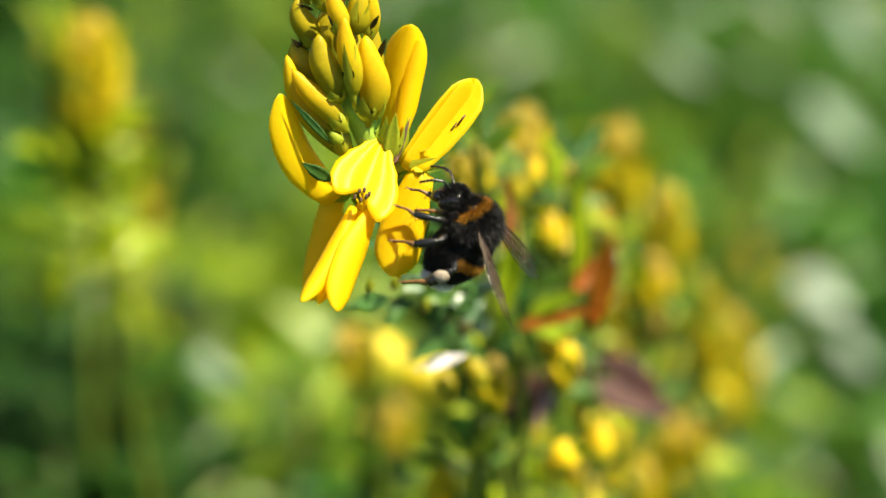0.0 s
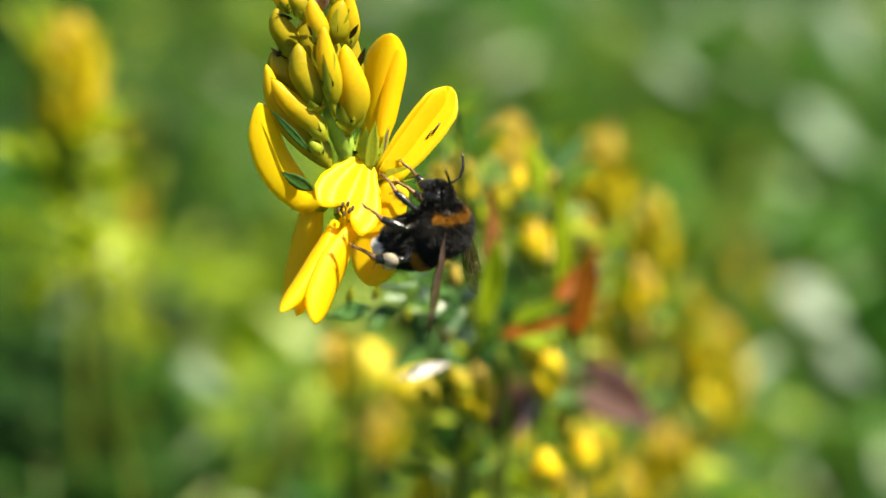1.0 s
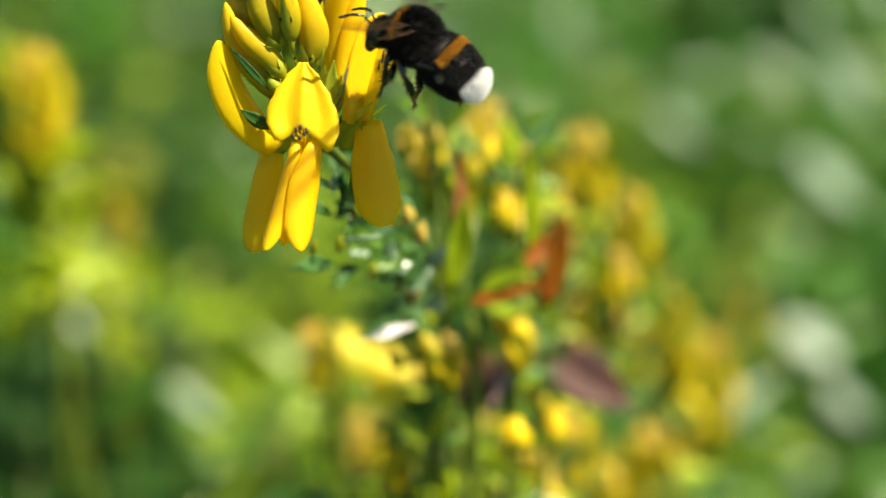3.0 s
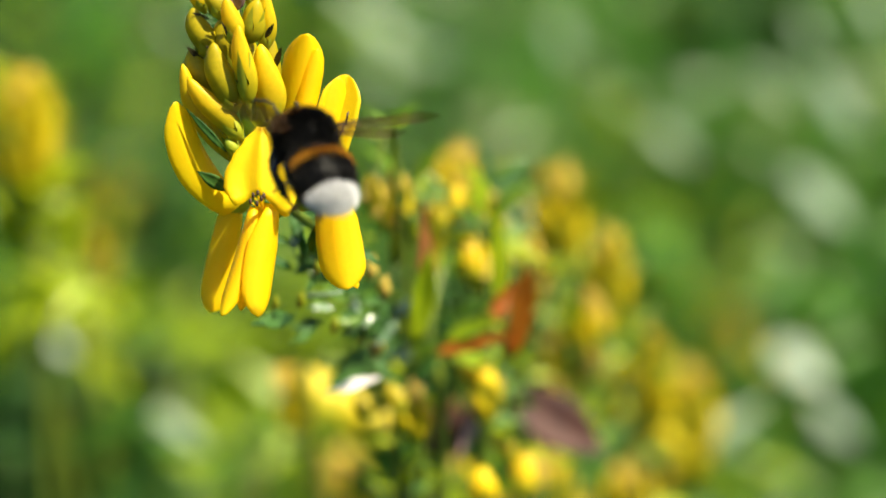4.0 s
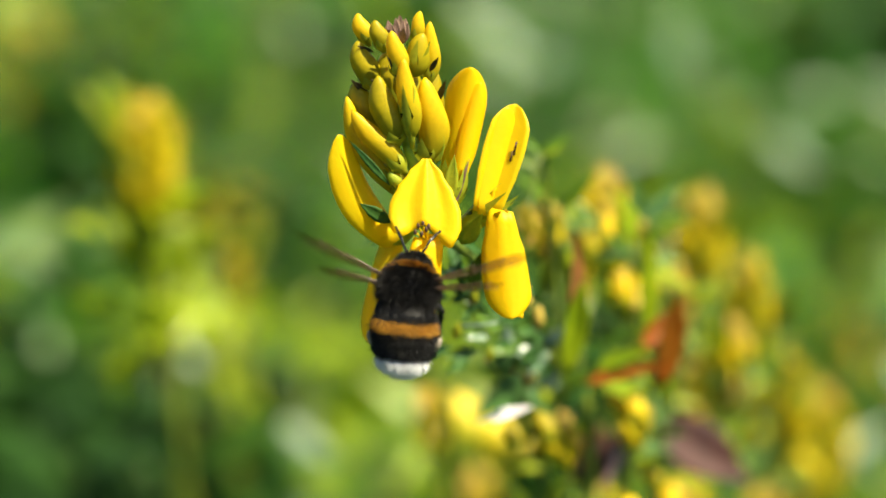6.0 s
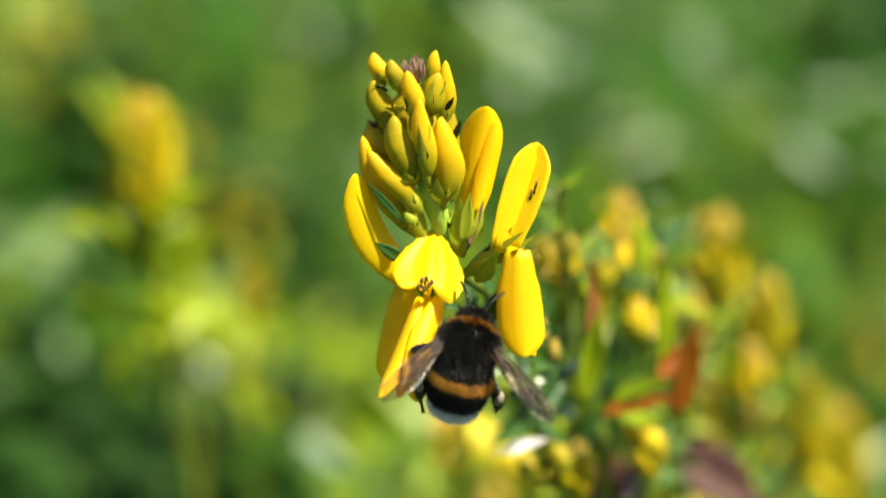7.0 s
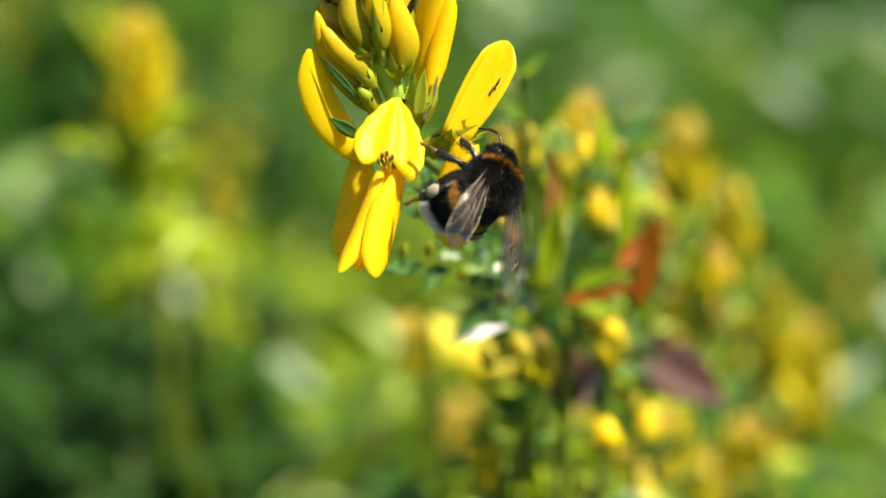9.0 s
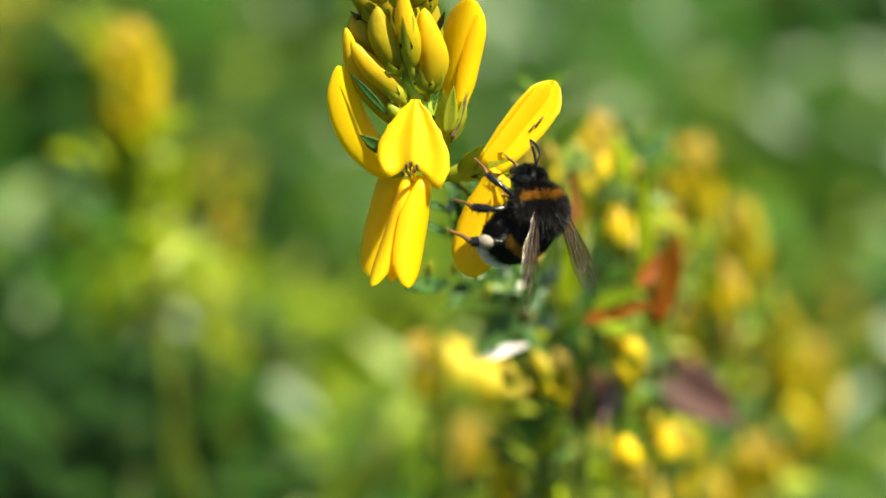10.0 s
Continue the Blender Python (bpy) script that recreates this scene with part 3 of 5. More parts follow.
# ---- other shoots of the shrub ----
def shoot(name, top, root, head, width, count, seed, mats, label, leaves=(), twig=0.5, petals=0, leaf_len=10.0, leaf_mats=(None,), open_mat=None, bushy=(YOUNG_LEAF, LEAF_DARK), lift=1.0, many=9, up_to=0.8, down_to=0.5, loose=1.2):
    """A side shoot: a stem from the ground, a head of buds at its end, and narrow leaves below it."""
    g = random.Random(seed)
    ob = new(name)
    tagged(ob, label, "flower", "greenweed shoots")
    if root[1] < 170:
        root = (root[0] * 0.3 + 20, root[1] * 0.3 + 70)
    ob.location = mm(root[0], root[1], 0)
    t = Vector(less(top, (root[0], root[1], 0)))
    line = smooth_line([(0, 0, -10), (t.x * 0.3 + g.uniform(-8, 8), t.y * 0.4 + g.uniform(-4, 8), t.z * 0.55), (t.x * 0.8 + g.uniform(-5, 5), t.y * 0.8, t.z - head * 2.0), (t.x, t.y, t.z - head * 0.2)], 7)
    part("stem", tube(bmesh.new(), line, [twig * 1.6, twig * 1.3, twig, twig * 0.5], 8, 0.08), STEM, ob)
    count = int(16 + count * 0.9)
    for i in range(count):
        f = (i / (count - 1)) ** 0.85
        a = i * 2.4 + g.uniform(-0.3, 0.3)
        r = width / 2 * (0.72 + 0.9 * f - 1.35 * f * f)
        size = max(2.2, min(head * 0.46, width * 0.62)) * (1.05 - 0.45 * f) * g.uniform(0.85, 1.15)
        tip = Vector((t.x + r * math.cos(a), t.y + r * math.sin(a), t.z - head * (0.78 - 0.78 * f) + g.uniform(-0.04, 0.04) * head))
        lean = 0.62 - 0.5 * f
        base = tip - Vector((math.cos(a) * lean, math.sin(a) * lean, 0.85)).normalized() * size
        mat = g.choice(mats) if f < 0.8 else g.choice((PALE_BUD, mats[0], mats[-1], PALE_BUD))
        bud(ob, base, tip, size * g.uniform(0.42, 0.52), mat, g.uniform(-0.2, 0.2), g.uniform(0.25, 0.5), CALYX)
    for i in range(petals):
        a = g.uniform(0, 6.28)
        base = t + Vector((math.cos(a) * width * 0.12, math.sin(a) * width * 0.12, -head * g.uniform(0.5, 1.0)))
        tip = base + Vector((math.cos(a) * width * 0.42, math.sin(a) * width * 0.42 - 2, g.choice((-1, 1)) * head * 0.3))
        bm = blade(bmesh.new(), turned(base, tip), (tip - base).length, width * 0.3, PETALY, cup=-1.0, curl=0.6, thick=0.25, across=6, along=8)
        part("petal", bm, open_mat or PETAL, ob)
    n = len(line)
    leaf_len = min(leaf_len, head * 1.1)
    for mat in bushy:
        gg = np.random.default_rng(seed * 7 + len(mat.name))
        k = gg.integers(int(n * down_to), max(int(n * down_to) + 1, int(n * up_to)), many)
        base = np.array([list(line[i]) for i in k]) + gg.normal(0, loose, (many, 3))
        ways = np.column_stack([gg.normal(0, 1, many), gg.normal(0, 1, many), gg.normal(0.5, 0.5, many)])
        ups = np.column_stack([gg.normal(0, 0.4, many), gg.normal(-0.4, 0.4, many), np.ones(many)])
        L = 0.9 * leaf_len * gg.uniform(0.5, 1.1, many)
        f = tagged(new("foliage", leaf_mesh("foliage", base * 0.001, ways, ups, L * 0.001, L * 0.0004, mat)), kind="stuff")
        f.parent = ob
    for i, (frac, count_) in enumerate(leaves):
        for _ in range((count_ + 1) // 2 if many > 20 else (count_ + 2) // 3):
            k = min(n - 1, int(n * min(frac, up_to + 0.06) * g.uniform(0.93, 1.07)))
            base = line[k]
            a = g.uniform(0, 6.28)
            L = leaf_len * g.uniform(0.6, 1.2)
            tip = base + Vector((math.cos(a) * 0.8, math.sin(a) * 0.6, g.uniform(0.2, 1.0) * lift)).normalized() * L
            bract(ob, base, tip, L * g.uniform(0.2, 0.3), g.choice(leaf_mats), "leaf", L * g.uniform(-0.15, 0.15), 0.4, face=(g.uniform(-0.4, 0.4), -0.7, 0.6))
    return ob


def lone_leaf(parent, base, tip, width, material, label, face=(0, -0.8, 0.6), curl=1.0, fold=0.3):
    length = (Vector(tip) - Vector(base)).length
    bm = blade(bmesh.new(), turned(base, tip, face), length, width, LEAFY, 0.0, curl, fold * width / 2, thick=0.3, across=8, along=14, wavy=0.25)
    return part("leaf", bm, material, parent, label)


GREENS = (YOUNG_LEAF, LEAF_DARK, HERB_LIME, LEAF, LEAF_DARK)
bush = shoot("greenweed_shoot", (28.8, 127.2, 414.6), (30, 137), 14.6, 10.8, 16, 11, (BUD_LEMON, BUD_LEMON, BUD_GREEN, PALE_BUD), "budding greenweed shoot with reddened leaves", ((0.8, 6), (0.86, 5)), leaf_mats=GREENS)
shoot("greenweed_shoot", (17.9, 65.7, 424.3), (22, 80), 11, 5.6, 6, 12, (BUD_LEMON, BUD_LEMON, BUD_GREEN, PALE_BUD), "slender greenweed shoot with pale buds", ((0.8, 6), (0.88, 6), (0.94, 4)), leaf_mats=GREENS)
shoot("greenweed_shoot", (29.0, 66.3, 414.3), (34, 70), 7.5, 5.6, 4, 13, (BUD_LEMON, BUD_LEMON, BUD_GREEN, PALE_BUD), "short greenweed shoot with small pink-tipped buds", ((0.8, 6), (0.9, 6)), leaf_mats=GREENS)
shoot("greenweed_shoot", (31.5, 79.4, 417.2), (40, 85), 9.5, 7.4, 8, 14, (BUD_LEMON, BUD_LEMON, BUD_GREEN, PALE_BUD), "budding greenweed shoot with pinkish tips", ((0.82, 6), (0.9, 5)), leaf_mats=GREENS)
shoot("greenweed_shoot", (14.5, 50.9, 426.7), (12, 60), 5, 3.4, 1, 15, (PALE_BUD, BUD_GREEN), "small side shoot with pinkish buds", ((0.74, 8), (0.8, 5)), leaf_mats=(LEAF, HERB_LIME), leaf_len=9)
shoot("greenweed_shoot", (31.1, 68.5, 393.9), (36, 75), 8, 6.5, 6, 17, (BUD_LEMON, BUD_LEMON, BUD_GREEN, PALE_BUD), "low greenweed shoot with round yellow buds", ((0.85, 8), (0.93, 8)), leaf_mats=GREENS)
shoot("greenweed_shoot", (50.3, 128.9, 388.5), (62, 150), 14, 11.5, 16, 19, (BUD_LEMON, BUD_LEMON, BUD_GREEN, PALE_BUD), "greenweed shoot with a dense yellow bud head", ((0.8, 6), (0.9, 8)), leaf_mats=GREENS, lift=2.0)
shoot("greenweed_shoot", (57.9, 165.8, 390.5), (80, 176), 22.9, 11.0, 28, 20, (BUD_GREEN, BUD_LEMON, BUD_CUP, BUD_GREEN), "greenweed shoot with yellow buds and an olive stem", ((0.85, 8), (0.93, 10)), leaf_mats=(HERB_LIME, OLIVE_LEAF, OLIVE_LEAF), lift=2.5, leaf_len=14)
shoot("greenweed_shoot", (48.9, 173.2, 400.6), (72, 183), 19.2, 13.2, 22, 21, (BUD_GREEN, BUD_LEMON, BUD_CUP, BUD_GREEN), "distant olive greenweed shoot in bud", ((0.85, 10), (0.92, 12)), leaf_mats=(LEAF, OLIVE_LEAF, HERB_LIME), lift=2.5, leaf_len=16)
shoot("greenweed_shoot", (69.6, 194.4, 362.0), (105, 204), 20.4, 11.9, 20, 22, (BUD_GREEN, BUD_LEMON, BUD_CUP, BUD_GREEN), "yellow greenweed shoot in flower", ((0.85, 6), (0.92, 6)), leaf_mats=GREENS, petals=4, open_mat=BUD_LEMON)
shoot("greenweed_shoot", (86.5, 274.3, 331.0), (135, 284), 28.9, 18.7, 24, 23, (BUD_GREEN, BUD_LEMON, BUD_CUP, BUD_GREEN), "broad yellow greenweed shoot in full flower", ((0.85, 8), (0.92, 8)), leaf_mats=GREENS, petals=4, open_mat=BUD_LEMON)
left_shoot = shoot("greenweed_shoot", (-54.6, 197.1, 413.7), (-36, 225), 26, 16, 36, 24, (BUD_GREEN, BUD_CUP, BUD_LEMON, BUD_GREEN), "tall greenweed shoot with a dense yellow bud head", ((0.74, 12), (0.8, 16), (0.86, 18), (0.9, 16)), leaf_mats=(YOUNG_LEAF, YOUNG_LEAF, OLIVE_LEAF), bushy=(YOUNG_LEAF,), leaf_len=17, twig=0.9, lift=1.6, many=45, up_to=0.86, down_to=0.66, loose=3.6)
shoot("greenweed_shoot", (-44.9, 247.7, 368.6), (-40, 260), 10, 8, 4, 28, (BUD_GREEN, PALE_BUD, BUD_GREEN), "low greenweed shoot with a pinkish bud tip", ((0.8, 8), (0.88, 10), (0.93, 8)), leaf_mats=(HERB_LIME, OLIVE_LEAF), bushy=(YOUNG_LEAF,), leaf_len=12, lift=2.0, down_to=0.72)
shoot("greenweed_shoot", (-1.0, 166.5, 361.4), (-6, 190), 9, 8, 2, 25, (BUD_LEMON, BUD_GREEN), "low greenweed shoot with drooping yellow flowers", ((0.86, 8), (0.93, 8)), leaf_mats=GREENS, petals=1, open_mat=BUD_LEMON)
shoot("greenweed_shoot", (28.9, 102.9, 366.6), (34, 110), 16, 14, 8, 26, (BUD_LEMON, BUD_LEMON), "low yellow greenweed shoot", ((0.86, 8), (0.93, 8)), leaf_mats=GREENS, petals=3, open_mat=BUD_LEMON)
shoot("greenweed_shoot", (45.0, 141.3, 355.4), (55, 150), 18, 15, 9, 27, (BUD_LEMON, BUD_GREEN), "low greenweed shoot with yellow buds", ((0.86, 8), (0.93, 8)), leaf_mats=GREENS, petals=2, open_mat=BUD_LEMON)

SMALL = itertools.count(50)


def small_shoot(top, root, head, width, n, open_):
    shoot("greenweed_shoot", top, root, head, width, n, next(SMALL), (BUD_LEMON, BUD_GREEN, BUD_GREEN, BUD_LEMON, PALE_BUD), ("leafy greenweed shoot with yellow and olive buds", "greenweed shoot with buds and open yellow flowers")[open_ > 1],
          ((0.78, 6), (0.86, 5)), leaf_mats=GREENS, petals=open_ // 2, open_mat=BUD_LEMON, leaf_len=9.0)


small_shoot((6.4, 236.6, 324.3), (2, 240), 16, 13, 7, 0)
small_shoot((19.9, 58.2, 394.2), (20, 72), 8, 7, 5, 0)
small_shoot((34.9, 101.9, 362.6), (40, 110), 12, 10, 7, 3)
small_shoot((26.1, 110.5, 355.9), (26, 120), 13, 11, 6, 4)
small_shoot((50.9, 148.7, 343.5), (62, 160), 16, 12, 8, 2)
small_shoot((63.5, 178.9, 340.9), (80, 190), 18, 13, 8, 2)
small_shoot((16.7, 91.7, 363.0), (14, 105), 10, 9, 6, 0)
small_shoot((41.9, 120.7, 355.6), (46, 140), 10, 9, 7, 1)
small_shoot((39.9, 111.9, 402.7), (50, 115), 12, 8, 5, 0)
small_shoot((47.5, 146.4, 375.9), (54, 175), 14, 9, 7, 0)
small_shoot((65.8, 203.1, 355.2), (82, 200), 18, 14, 9, 3)
small_shoot((12.8, 68.7, 374.0), (14, 92), 8, 6, 4, 0)
small_shoot((27.5, 90.0, 356.5), (24, 100), 10, 8, 5, 2)
small_shoot((22.9, 79.3, 416.6), (24, 92), 10, 6, 5, 0)
small_shoot((74.5, 237.5, 327.8), (98, 240), 20, 13, 10, 4)

drooping = new("drooping_flower")
tagged(drooping, "low shoot with drooping open yellow petals", "flower", "greenweed shoots")
drooping.location = mm(10, 140, 0)
O = (10, 140, 0)
part("stem", tube(bmesh.new(), smooth_line([(0, 0, -10), (-4, 8, 200), (Vector(less((4.1, 123.4, 359.6), O))), less((1.2, 127.2, 375.2), O)], 6), [1.4, 1.2, 0.8, 0.6], 8), STEM, drooping)
for a, z, w, mat in (((1.2, 127.2, 374.9), (9.4, 125.5, 367.9), 6.7, BUD_LEMON), ((2.2, 127.1, 374.3), (6.5, 125.0, 366.3), 5.8, BUD_LEMON), ((8.5, 126.1, 370.5), (16.6, 124.9, 365.8), 6.7, BUD_LEMON), ((8.9, 125.8, 369.1), (15.3, 124.1, 362.5), 6.1, BUD_LEMON), ((1.2, 127.2, 374.7), (-2.2, 126.6, 372.3), 4.9, PALE_BUD), ((0.2, 127.2, 375.2), (2.2, 126.4, 371.7), 4.3, BUD)):
    p, q = less(a, O), less(z, O)
    part("petal", blade(bmesh.new(), turned(p, q, (0.2, -0.8, 0.5)), (Vector(q) - Vector(p)).length, w, PETALY, cup=-1.0, curl=0.4, thick=0.25), mat, drooping)

sprig = new("leafy_twig")
tagged(sprig, "leafy twig with red, purple and waxy green leaves", "plant")
sprig.location = mm(20, 70, 0)
O = (20, 70, 0)
hub = less((22.4, 61.5, 399.1), O)
for a, z, w, mat in (((28.8, 64.8, 408.0), (28.8, 66.0, 413.1), 3.4, BUD), ((30.1, 65.6, 407.3), (30.9, 66.5, 410.6), 2.4, PALE_BUD), ((30.5, 57.8, 392.7), (30.5, 58.9, 397.0), 3.8, BUD), ((30.1, 54.2, 378.1), (30.1, 55.3, 382.4), 4.2, BANNER), ((36.4, 68.5, 373.6), (37.3, 70.0, 379.3), 4.4, BUD), ((34.8, 69.8, 378.5), (32.6, 70.7, 382.2), 3.4, BUD_GREEN), ((14.8, 52.8, 422.0), (14.8, 53.6, 425.4), 2.8, PALE_BUD), ((29.0, 60.0, 393.2), (27.3, 60.8, 396.4), 2.6, BUD), ((18.2, 52.5, 391.9), (16.6, 53.5, 395.8), 3.0, BUD_GREEN), ((13.3, 49.5, 392.1), (12.1, 50.2, 395.2), 2.6, BUD_GREEN), ((24.3, 71.3, 413.4), (23.9, 72.5, 418.3), 3.0, BUD_GREEN), ((26.5, 73.6, 414.5), (27.3, 74.8, 419.4), 3.2, BUD)):
    bud(sprig, less(a, O), less(z, O), w, mat)
part("stem", tube(bmesh.new(), smooth_line([(0, 0, -10), (-3, 6, 200), (Vector(hub) + Vector((2, 3, -30))), hub, less((24.6, 67.2, 409.4), O)], 6), [1.3, 1.1, 0.9, 0.6], 8), STEM, sprig)


def twig_leaf(a, b, w, mat, label, face=(0, -0.8, 0.6)):
    lone_leaf(sprig, less(a, O), less(b, O), w, mat, label, face)


twig_leaf((17.3, 64.0, 398.2), (7.1, 62.0, 391.4), 4.9, LEAF_DARK, "dark waxy leaf")
# white leaf added as the highlight of the dark one above
twig_leaf((15.3, 38.0, 401.4), (7.7, 36.0, 399.3), 1.6, LEAF_SHINE, "glossy leaf coloured white for a sun glint", (0.4, -0.5, 0.75))
twig_leaf((16.8, 66.0, 395.8), (23.3, 64.0, 394.0), 4.5, LEAF_WAX, "grey green waxy leaf")
twig_leaf((30.5, 80.0, 383.5), (21.3, 78.0, 373.4), 5.5, LEAF_PURPLE, "curled purple brown leaf")
twig_leaf((30.1, 70.0, 386.4), (26.5, 68.0, 379.5), 2.4, LEAF_ROSE, "dull rose underside of a curled leaf", (0.6, -0.6, 0.5))
twig_leaf((26.9, 82.0, 384.1), (23.4, 80.0, 378.9), 3.5, LEAF_RUST, "rusty brown leaf")
twig_leaf((36.8, 104.0, 377.4), (52.1, 102.0, 367.5), 9.6, LEAF_PURPLE, "broad purple brown leaf")
twig_leaf((22.0, 47.0, 408.9), (20.5, 45.0, 424.2), 3.5, LEAF_RUST, "upright rusty brown leaf", (0.5, -0.65, 0.5))
twig_leaf((20.2, 44.0, 404.0), (21.9, 42.0, 419.1), 3.8, YOUNG_LEAF, "upright lime green leaf", (0.35, -0.75, 0.5))
twig_leaf((16.7, 62.0, 409.8), (21.3, 60.0, 420.2), 3.3, OLIVE_LEAF, "upright pale olive leaf")
twig_leaf((18.9, 62.0, 413.9), (17.7, 60.0, 421.5), 2.4, LEAF_RUST, "rusty brown leaf")
twig_leaf((32.7, 62.0, 404.2), (31.5, 60.0, 421.4), 3.3, YOUNG_LEAF, "narrow upright lime leaf", (0.4, -0.7, 0.5))
twig_leaf((34.2, 58.0, 398.1), (35.8, 56.0, 412.7), 5.2, LEAF_RED, "orange red leaf", (0.5, -0.65, 0.5))
twig_leaf((34.8, 56.0, 409.6), (30.2, 54.0, 403.7), 2.7, LEAF_RED, "orange red leaf", (0.5, -0.65, 0.5))
twig_leaf((23.0, 54.0, 399.8), (34.7, 52.0, 402.8), 2.2, LEAF_RED, "narrow orange red leaf", (0.3, -0.6, 0.7))
twig_leaf((24.5, 55.0, 401.3), (32.5, 53.0, 405.2), 2.8, YOUNG_LEAF, "lime green leaf with a red edge", (0.3, -0.6, 0.7))
twig_leaf((25.9, 66.0, 401.8), (32.4, 64.0, 404.4), 2.2, LEAF, "green leaf")
twig_leaf((16.8, 50.0, 406.5), (23.0, 48.0, 410.2), 2.0, LEAF_WAX, "grey green waxy leaf")
twig_leaf((19.3, 60.0, 396.8), (25.7, 58.0, 400.7), 2.4, LEAF, "green leaf")
twig_leaf((12.7, 70.0, 389.4), (19.3, 68.0, 387.4), 2.8, OLIVE_LEAF, "yellowish leaf")
twig_leaf((17.7, 72.0, 388.7), (12.6, 70.0, 384.6), 2.8, OLIVE_LEAF, "yellowish leaf")
twig_leaf((4.6, 24.0, 414.1), (-1.5, 18.0, 414.1), 2.4, LEAF_DARK, "dark green leaf below the flowers")
part("twig_end", tube(bmesh.new(), smooth_line([less((6.2, 22.0, 417.3), O), less((8.4, 20.0, 418.0), O), less((10.6, 20.0, 418.4), O)], 4), [0.3, 0.35, 0.2], 6), HERB_PALE, sprig, "pale dry twig end")
# small dark leaves and brown bud scales crowd the stem under the flowers
g = random.Random(31)
for i in range(58):
    k = g.random()
    at = Vector((6.1, 16.0, 428.0)).lerp(Vector((16.0, 44.0, 403.4)), k) + Vector((g.gauss(0, 2.4), g.gauss(0, 2.0), g.gauss(0, 2.6)))
    a = g.uniform(0, 2 * math.pi)
    way = Vector((math.cos(a), -0.25, math.sin(a) * 0.8)).normalized() * g.uniform(2.6, 5.2)
    lone_leaf(sprig, less(at, O), less(at + way, O), g.uniform(1.0, 1.8), g.choice((LEAF_DARK, LEAF_DARK, LEAF_DARK, LEAF, LEAF_WAX)), "small dark green leaf under the flowers", face=(g.uniform(-0.5, 0.5), -0.6, 0.6), curl=0.4)
for x, y, z, r in ((5.2, 20.0, 417.6) + (1.0,), (9.3, 26.0, 412.5) + (1.0,), (14.1, 34.0, 418.1) + (1.5,), (15.8, 34.0, 415.4) + (1.4,), (12.9, 36.0, 408.2) + (1.1,), (14.7, 40.0, 406.0) + (1.9,), (7.4, 20.0, 421.9) + (0.9,), (2.0, 18.0, 417.8) + (0.9,)):
    bud(sprig, less((x, y, z - r), O), less((x + 0.4, y - 0.5, z + r), O), r * 1.2, PALE_BUD if r > 1.35 else BUD_CUP, 0.0, 0.5, LEAF_RUST)

# ---- the meadow behind ----
meadow("grass", 15000, 0.75, 4.5, 0.05, 0.20, 0.055, HERB, "dense green meadow grass and herbs", 3)
meadow("grass", 9000, 0.6, 4.5, 0.03, 0.14, 0.05, HERB_SHADE, "meadow undergrowth coloured dark green for shade", 4, 0.3)
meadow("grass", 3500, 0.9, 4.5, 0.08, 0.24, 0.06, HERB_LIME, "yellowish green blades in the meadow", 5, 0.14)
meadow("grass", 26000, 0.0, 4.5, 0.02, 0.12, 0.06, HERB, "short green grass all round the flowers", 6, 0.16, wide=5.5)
meadow("grass", 12000, 0.0, 4.5, 0.02, 0.09, 0.05, HERB_SHADE, "undergrowth all round the flowers, coloured dark green for shade", 7, 0.3, wide=5.5)
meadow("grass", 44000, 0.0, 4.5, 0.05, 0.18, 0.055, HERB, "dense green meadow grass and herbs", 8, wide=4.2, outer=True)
meadow("grass", 26000, 0.0, 4.5, 0.03, 0.14, 0.05, HERB_SHADE, "meadow undergrowth coloured dark green for shade", 9, 0.3, wide=4.2, outer=True)
meadow("grass", 10000, 0.0, 4.5, 0.08, 0.22, 0.06, HERB_LIME, "yellowish green blades in the meadow", 10, 0.14, wide=4.2, outer=True)
# deep: the leaf colour itself carries the shade among the plants
KINDS = {"young": (YOUNG_LEAF, "bright lime young shoots in the sun"), "lime": (HERB_LIME, "lime green leafy meadow plant in the sun"), "green": (HERB, "fresh green leafy meadow plant"), "deep": (HERB_SHADE, "leafy meadow plant coloured dark green for shade"),
         "silver": (HERB_GLINT, "meadow plant with glossy leaves coloured pale as glints"), "olive": (BUD_GREEN, "olive yellow meadow plant in bud")}
COUNT = itertools.count(100)


def plant(kind, x, y, top, spread, leaves, size):
    material, label = KINDS[kind]
    herb_clump(x, y, top, spread, leaves, size, material, label, next(COUNT), 0.5 if kind == "silver" else 0.35)


# dark-coloured plants painted as the shaded gaps of the meadow
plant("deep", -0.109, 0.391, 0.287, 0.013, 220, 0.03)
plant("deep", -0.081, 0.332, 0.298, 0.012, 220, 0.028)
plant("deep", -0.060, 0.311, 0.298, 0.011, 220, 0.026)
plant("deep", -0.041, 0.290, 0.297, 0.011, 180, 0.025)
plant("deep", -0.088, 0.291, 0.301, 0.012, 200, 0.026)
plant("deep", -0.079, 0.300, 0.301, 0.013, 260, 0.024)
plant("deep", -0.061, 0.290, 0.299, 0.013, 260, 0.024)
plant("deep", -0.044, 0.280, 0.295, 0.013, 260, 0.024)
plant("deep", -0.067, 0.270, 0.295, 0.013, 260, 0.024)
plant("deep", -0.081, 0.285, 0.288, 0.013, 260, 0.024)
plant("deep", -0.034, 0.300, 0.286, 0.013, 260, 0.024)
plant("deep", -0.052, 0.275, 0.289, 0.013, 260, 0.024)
plant("olive", -0.284, 1.290, 0.242, 0.021, 26, 0.03)
plant("olive", -0.131, 0.981, 0.250, 0.011, 18, 0.025)
plant("deep", -0.207, 1.187, 0.269, 0.039, 90, 0.06)
